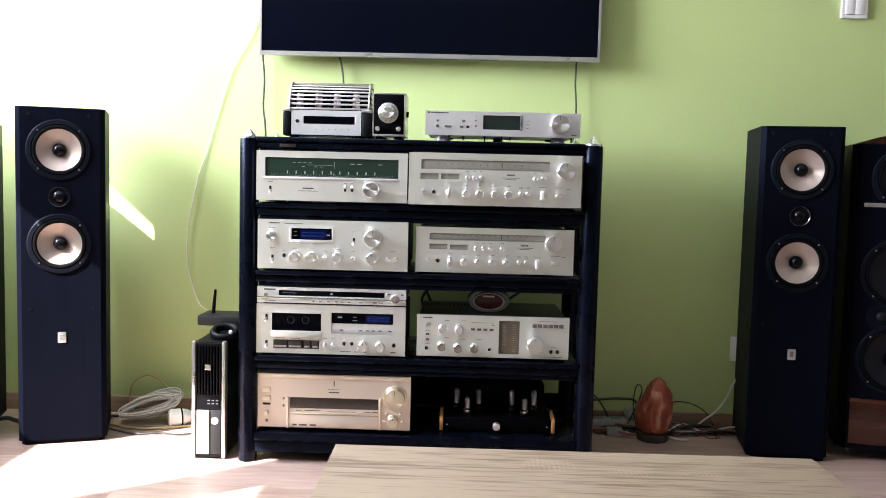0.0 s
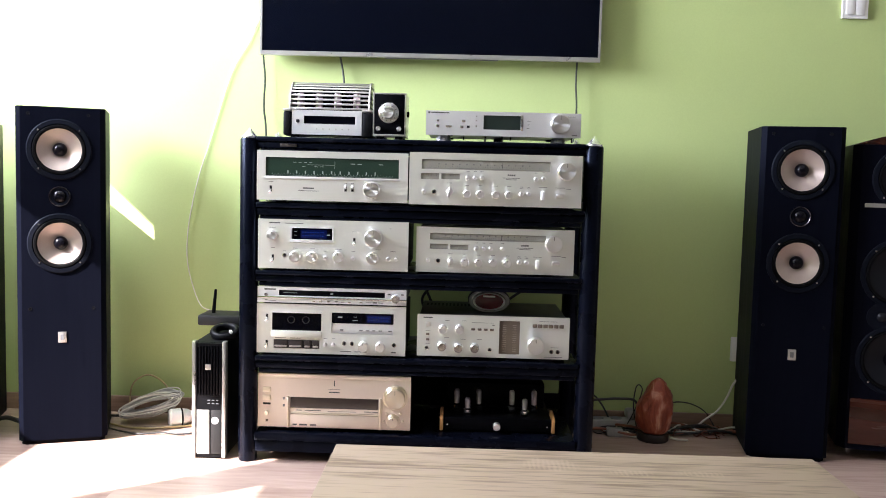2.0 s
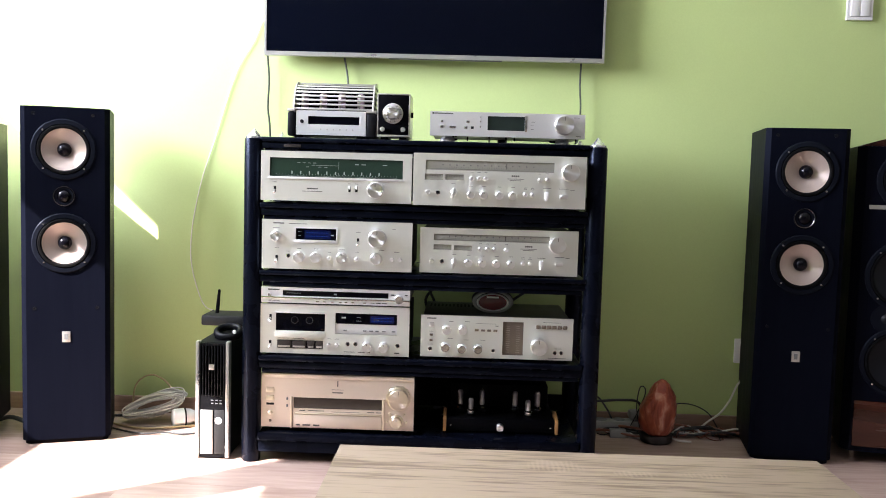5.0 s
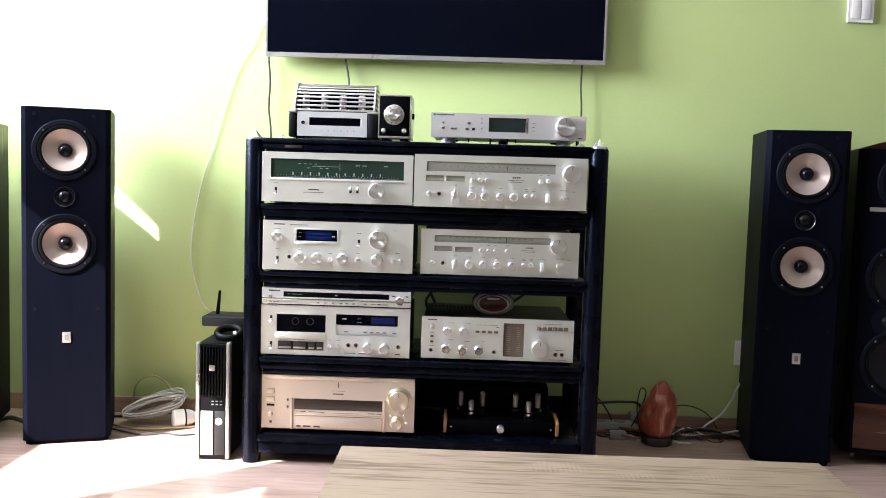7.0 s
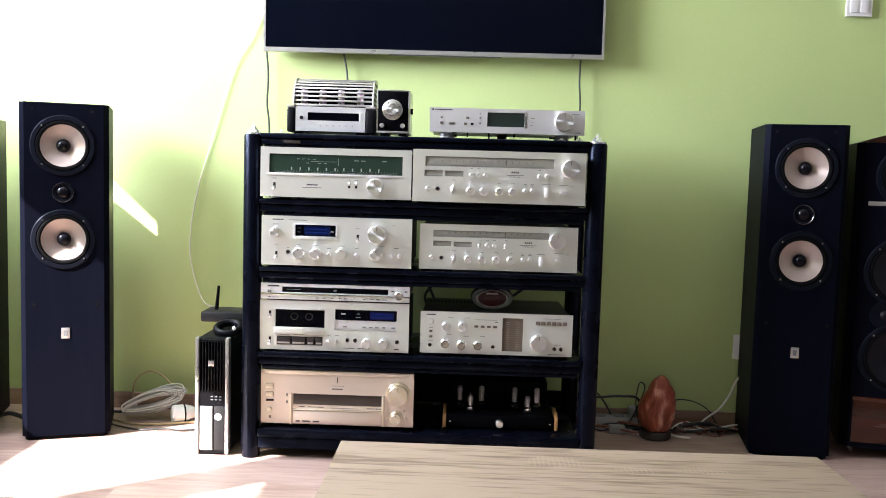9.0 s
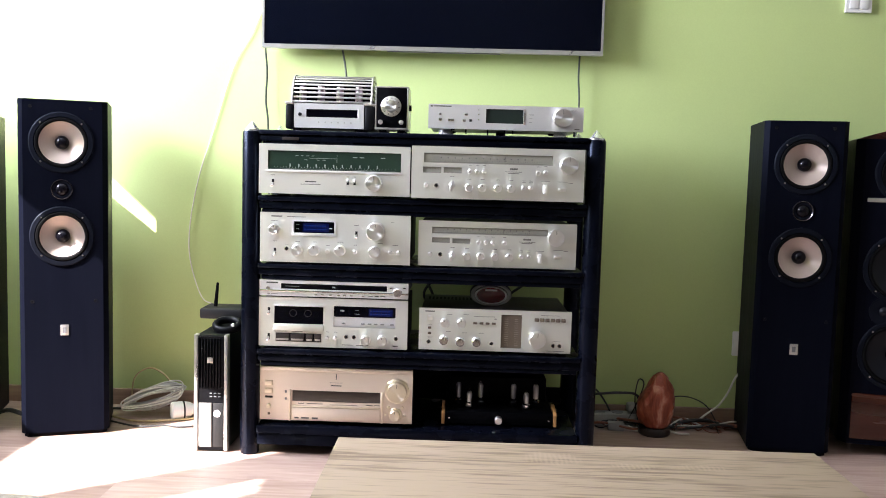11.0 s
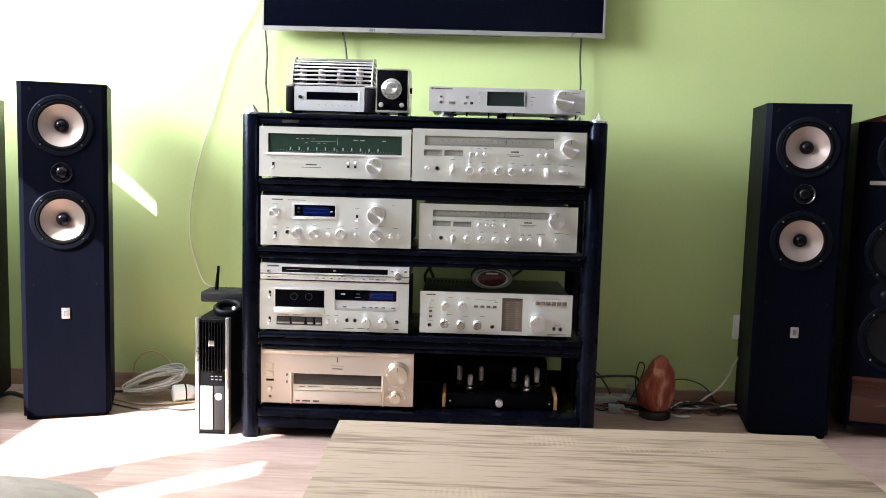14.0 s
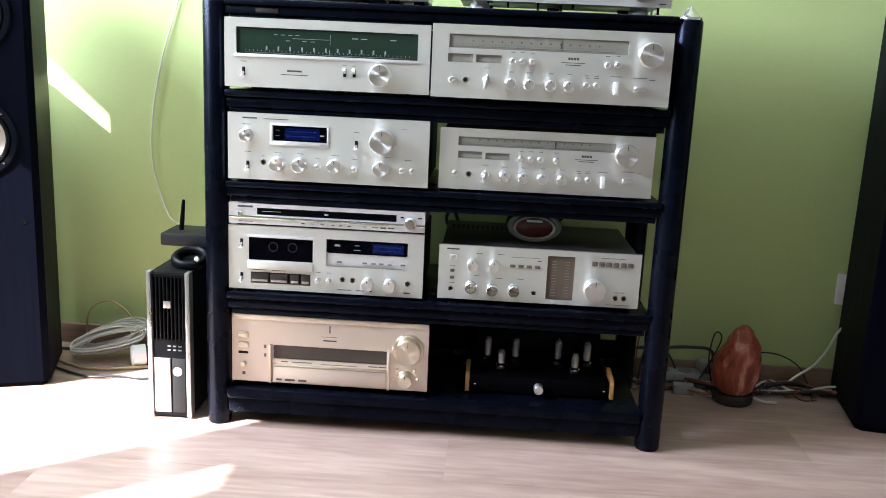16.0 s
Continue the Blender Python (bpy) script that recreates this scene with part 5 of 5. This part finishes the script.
for x0, x1, yy in ((-0.095, -0.118, 2.80), (-0.125, -0.09, 2.78), (0.03, 0.06, 2.75), (0.055, 0.11, 2.72), (0.20, 0.15, 2.74)):
    cable("rear_cable", [(x0, yy, 0.515), (x0 + 0.01, yy, 0.47), (x1, yy - 0.02, 0.42), (x1 + 0.02, yy, 0.36)], 0.0045, M_CABLE_B, "black signal cable behind the units")

rnd = random.Random(5)
coil = thing("cable_coil", (-0.984, 2.715, 0), label="loose coil of white cable lying on the floor", category="cable")
for k in range(30):
    la, lb = rnd.uniform(0.072, 0.096), rnd.uniform(0.012, 0.036)
    dx, dy, dz, turn, lean = rnd.uniform(-0.008, 0.008), rnd.uniform(-0.022, 0.022), rnd.uniform(-0.004, 0.006), radians(rnd.uniform(14, 22)), radians(rnd.uniform(25, 48))
    pts = []
    for i in range(21):
        a = 2 * math.pi * i / 20 + k
        p, q = la * math.cos(a) + 0.004 * math.sin(3 * a + k), lb * math.sin(a) + 0.003 * math.sin(2 * a + 2 * k)
        x, h = p * math.cos(turn) - q * math.sin(turn), p * math.sin(turn) + q * math.cos(turn)
        pts.append((dx + x, dy + h * math.sin(lean), max(0.004, 0.060 + dz + h * math.cos(lean) ** 0.5)))
    part("loop", tube(pts, 0.0023, 7, 3), M_CABLE_S if k % 3 else M_CABLE_W, coil)
cable("floor_cable", [(-1.09, 2.80, 0.005), (-1.075, 2.79, 0.10), (-1.03, 2.79, 0.137), (-0.985, 2.78, 0.130), (-0.952, 2.77, 0.105), (-0.93, 2.75, 0.07), (-0.915, 2.74, 0.005)], 0.0028, M_CABLE_Y, "amber speaker cable bent up behind the coil")
cable("floor_cable", [(-1.16, 2.72, 0.005), (-1.08, 2.66, 0.005), (-1.00, 2.63, 0.005), (-0.90, 2.65, 0.006), (-0.80, 2.70, 0.005)], 0.0034, M_CABLE_Y, "amber speaker cable on the floor")
cable("floor_cable", [(-1.17, 2.68, 0.005), (-1.08, 2.62, 0.005), (-0.98, 2.575, 0.005), (-0.90, 2.59, 0.006), (-0.84, 2.585, 0.005), (-0.76, 2.63, 0.005)], 0.0028, M_CABLE_B, "black cable on the floor beside the speaker")
cable("floor_cable", [(-1.40, 2.79, 0.006), (-1.30, 2.77, 0.03), (-1.22, 2.76, 0.02), (-1.14, 2.76, 0.006), (-1.0, 2.79, 0.006)], 0.004, M_CABLE_B, "black cable along the skirting")
plug = thing("mains_plug", (-0.912, 2.672, 0.0), 28, "white round mains plug with black band on the floor", "plug")
part("body", lathe([(0, 0), (0.019, 0), (0.0235, 0.004), (0.0235, 0.030), (0.020, 0.048), (0.012, 0.062), (0, 0.064)], 28, axis="X"), M_WHITEP, plug, at=Matrix.Translation((0, 0, 0.0286)) @ Matrix.Scale(1.2, 4))
part("band", lathe([(0.0236, 0.030), (0.0242, 0.031), (0.0238, 0.034), (0.0225, 0.0345)], 28, axis="X"), M_RUBBER, plug, at=Matrix.Translation((0, 0, 0.0286)) @ Matrix.Scale(1.2, 4))
tp = thing("power_strip", (0.43, 2.755, 0), 4, "grey white mains power strip behind the rack", "power strip")
part("body", box(0, 0.20, 0, 0.05, 0, 0.042, 0.006), M_STRIPGREY, tp)
for k in range(3):
    part("socket", lathe([(0, 0.042), (0.019, 0.042), (0.019, 0.0435), (0, 0.0435)], 18), M_GREYP, tp, at=(0.04 + 0.06 * k, 0.025, 0))
part("plug", box(0.13, 0.165, 0.0, 0.046, 0.044, 0.075, 0.01), M_STRIPGREY, tp)
cable("socket_cable", [(0.953, 2.822, 0.262), (0.93, 2.80, 0.20), (0.904, 2.79, 0.162), (0.886, 2.79, 0.118), (0.857, 2.79, 0.074), (0.821, 2.79, 0.046), (0.77, 2.78, 0.012), (0.70, 2.77, 0.006)], 0.0032, M_CABLE_W, "white mains cable falling from the wall socket")
for k, (m, lab, r) in enumerate(((M_CABLE_O, "copper coloured speaker cable on the floor", 0.0042), (M_CABLE_B, "black cable on the floor by the lamp", 0.0038), (M_CABLE_O, "copper coloured speaker cable on the floor", 0.0042), (M_CABLE_W, "white cable on the floor by the lamp", 0.0036),
                          (M_CABLE_B, "black cable on the floor by the lamp", 0.0042), (M_CABLE_O, "copper coloured speaker cable on the floor", 0.004), (M_CABLE_W, "white cable on the floor by the lamp", 0.003), (M_CABLE_B, "black cable on the floor by the lamp", 0.0035))):
    pts = []
    for i in range(8):
        pts.append((0.40 + 0.085 * i + rnd.uniform(-0.02, 0.02), 2.775 + rnd.uniform(-0.055, 0.035) - 0.02 * (i in (2, 3)), r + rnd.uniform(0.0, 0.028) * (0 < i < 7)))
    cable("floor_cable", pts, r, m, lab)
for k in range(10):
    x0, x1 = (rnd.uniform(0.66, 0.74), rnd.uniform(0.84, 0.92)) if k < 6 else (rnd.uniform(0.40, 0.44), rnd.uniform(0.54, 0.60))
    r = rnd.uniform(0.0012, 0.0024)
    pts = [(x0 + (x1 - x0) * i / 6 + rnd.uniform(-0.012, 0.012), 2.765 + 0.035 * math.sin(1.3 * i + k) + rnd.uniform(-0.012, 0.012), r + rnd.uniform(0.0, 0.028) * (0 < i < 6)) for i in range(7)]
    cable("floor_cable", pts, r, M_CABLE_O if k % 3 else M_CABLE_B, "copper coloured thin wire tangled on the floor" if k % 3 else "thin black wire tangled on the floor")
ad = thing("power_adapter", (0.487, 2.715, 0), -3, "small pale mains adapter lying by the lamp", "adapter")
part("body", box(0, 0.052, 0, 0.03, 0, 0.026, 0.004), M_STRIPGREY, ad)
part("cord_collar", lathe([(0, 0), (0.004, 0), (0.003, 0.014), (0, 0.014)], 12, axis="X"), M_STRIPGREY, ad, at=(0.052, 0.015, 0.013))
cable("floor_cable", [(0.553, 2.73, 0.013), (0.575, 2.72, 0.006), (0.60, 2.765, 0.004), (0.66, 2.765, 0.004), (0.70, 2.70, 0.004), (0.74, 2.69, 0.004)], 0.0034, M_CABLE_W, "white cable on the floor by the lamp")
cable("floor_cable", [(0.38, 2.80, 0.09), (0.42, 2.79, 0.098), (0.47, 2.78, 0.104), (0.53, 2.775, 0.110), (0.59, 2.78, 0.10), (0.60, 2.80, 0.02)], 0.0042, M_CABLE_B, "black cable on the floor by the lamp")
cable("floor_cable", [(0.40, 2.81, 0.02), (0.405, 2.81, 0.12), (0.412, 2.805, 0.165), (0.425, 2.80, 0.15), (0.43, 2.80, 0.10)], 0.002, M_CABLE_O, "copper coloured thin wire tangled on the floor")
cable("lamp_cable", [(0.592, 2.742, 0.008), (0.575, 2.745, 0.09), (0.580, 2.742, 0.155), (0.592, 2.74, 0.165), (0.600, 2.745, 0.14), (0.575, 2.76, 0.06), (0.55, 2.77, 0.006)], 0.0019, M_CABLE_B, "thin black lamp cable looped beside the lamp")
cable("floor_cable", [(0.41, 2.80, 0.006), (0.42, 2.80, 0.08), (0.45, 2.80, 0.115), (0.49, 2.80, 0.07), (0.52, 2.79, 0.006)], 0.003, M_CABLE_B, "black cable bent up by the skirting")
cable("floor_cable", [(0.66, 2.80, 0.02), (0.70, 2.81, 0.085), (0.76, 2.81, 0.095), (0.82, 2.80, 0.07), (0.86, 2.80, 0.01)], 0.002, M_CABLE_B, "thin black cable arched over the skirting")
cable("floor_cable", [(-1.46, 2.62, 0.012), (-1.40, 2.60, 0.035), (-1.35, 2.585, 0.030), (-1.315, 2.60, 0.012), (-1.33, 2.64, 0.008)], 0.007, M_CABLE_B, "thick black cable end beside the speaker")

# ---- coffee table, footstool and rug near the camera ----
tb = thing("coffee_table", (-0.190, 0.20, 0), label="pale sonoma oak coffee table with plain top", category="table")
TBW, TBD, TBH = 0.757, 1.145, 0.38
part("tabletop", box(0, TBW, 0, TBD, TBH - 0.038, TBH, 0.0012), M_TABLE, tb, "pale oak-grained board")
for x in (0.03, TBW - 0.09):
    for y in (0.05, TBD - 0.13):
        part("leg", box(x, x + 0.06, y, y + 0.06, 0, TBH - 0.0382, 0.002), M_TABLE, tb)
part("shelf", box(0.032, TBW - 0.032, 0.06, TBD - 0.08, 0.10, 0.118, 0.001), M_TABLE, tb)

fs = thing("footstool", (-0.766, 0.824, 0), label="soft grey fabric footstool with rounded cushion", category="stool")
bm = bmesh.new()
bmesh.ops.create_cube(bm, size=2.0)
bmesh.ops.subdivide_edges(bm, edges=list(bm.edges), cuts=15, use_grid_fill=True)
for v in bm.verts:
    p = v.co.copy()
    r = max(abs(p.x), abs(p.y))
    n = (p.x ** 4 + p.y ** 4) ** 0.25
    k = r / n if n > 0 else 0
    if p.z > 0.99:
        z = 0.33 + 0.06 * (1 - r ** 3)
    elif p.z < -0.99:
        z = 0.17
    else:
        z, k = 0.25 + 0.08 * p.z, k * (1 - 0.03 * p.z ** 2 + 0.02)
    v.co = Vector((p.x * k * 0.33, p.y * k * 0.36, z + 0.003 * noise.noise(p * 3) * (p.z > -0.9)))
part("cushion", bm, M_FABRIC, fs, "rounded grey cushion")
part("frame", box(-0.26, 0.26, -0.29, 0.29, 0.06, 0.1725, 0.02), M_FABRIC, fs)
for x in (-0.22, 0.22):
    for y in (-0.25, 0.25):
        part("leg", lathe([(0, 0), (0.016, 0), (0.022, 0.0605), (0, 0.0605)], 14), M_DARKWOOD, fs, at=(x, y, 0))

rug = thing("rug", (-0.97, 0.24, 0), label="shaggy patchwork rug in cream and brown", category="rug")

rr = random.Random(9)
xs, ys = [0.0, 0.375, 0.83, 1.25, 1.66], [0.0, 0.38, 0.77, 1.16, 1.54]
for i in range(4):
    for j in range(4):
        part("backing", box(xs[i], xs[i + 1], ys[j], ys[j + 1], 0.0005, 0.006), M_RUG_B if (i + j) % 2 == 0 else M_RUG_C, rug)
        verts, faces = [], []
        n = 14000 if j == 3 and i < 2 else 600
        for k in range(n):
            x, y = rr.uniform(xs[i], xs[i + 1]), rr.uniform(ys[j], ys[j + 1])
            a, ln, w = rr.uniform(0, 6.28), rr.uniform(0.004, 0.009), rr.uniform(0.0012, 0.0026) * (1 if n > 1000 else 3)
            dx, dy = math.cos(a), math.sin(a)
            b0 = len(verts)
            verts += [(x - dy * w, y + dx * w, 0.006), (x + dy * w, y - dx * w, 0.006), (x + dx * 0.004, y + dy * 0.004, 0.006 + ln)]
            faces.append((b0, b0 + 1, b0 + 2))
        me = bpy.data.meshes.new("shag_patch")
        me.from_pydata(verts, [], faces)
        me.materials.append(M_RUG_B if (i + j) % 2 == 0 else M_RUG_C)
        ob = new("shag_patch", me)
        ob.parent = rug
        tagged(ob, "brown shaggy patch" if (i + j) % 2 == 0 else "cream shaggy patch", kind="stuff")

# ---- floor planks ----
PLW, PLL = 0.192, 1.285
plank_meshes = {}
row = 0
y = REAR_Y
while y < WALL_Y - 0.001:
    x = LEFT_X - ((row * 0.43) % 1.0) * PLL * 0.9
    depth = min(PLW, WALL_Y - y)
    while x < RIGHT_X:
        a, b = max(x, LEFT_X), min(x + PLL, RIGHT_X)
        if b - a > 0.01:
            key = (round(b - a, 3), round(depth, 3))
            if key not in plank_meshes:
                plank_meshes[key] = mesh_from("plank", box(0, key[0] - 0.0002, 0, key[1] - 0.0004, -0.0058, 0.0, 0.0002, 1), M_FLOOR)
            ob = new("plank", plank_meshes[key])
            ob.parent = floor
            ob.matrix_basis = Matrix.Translation((a, y, 0))
        x += PLL
    y += PLW
    row += 1
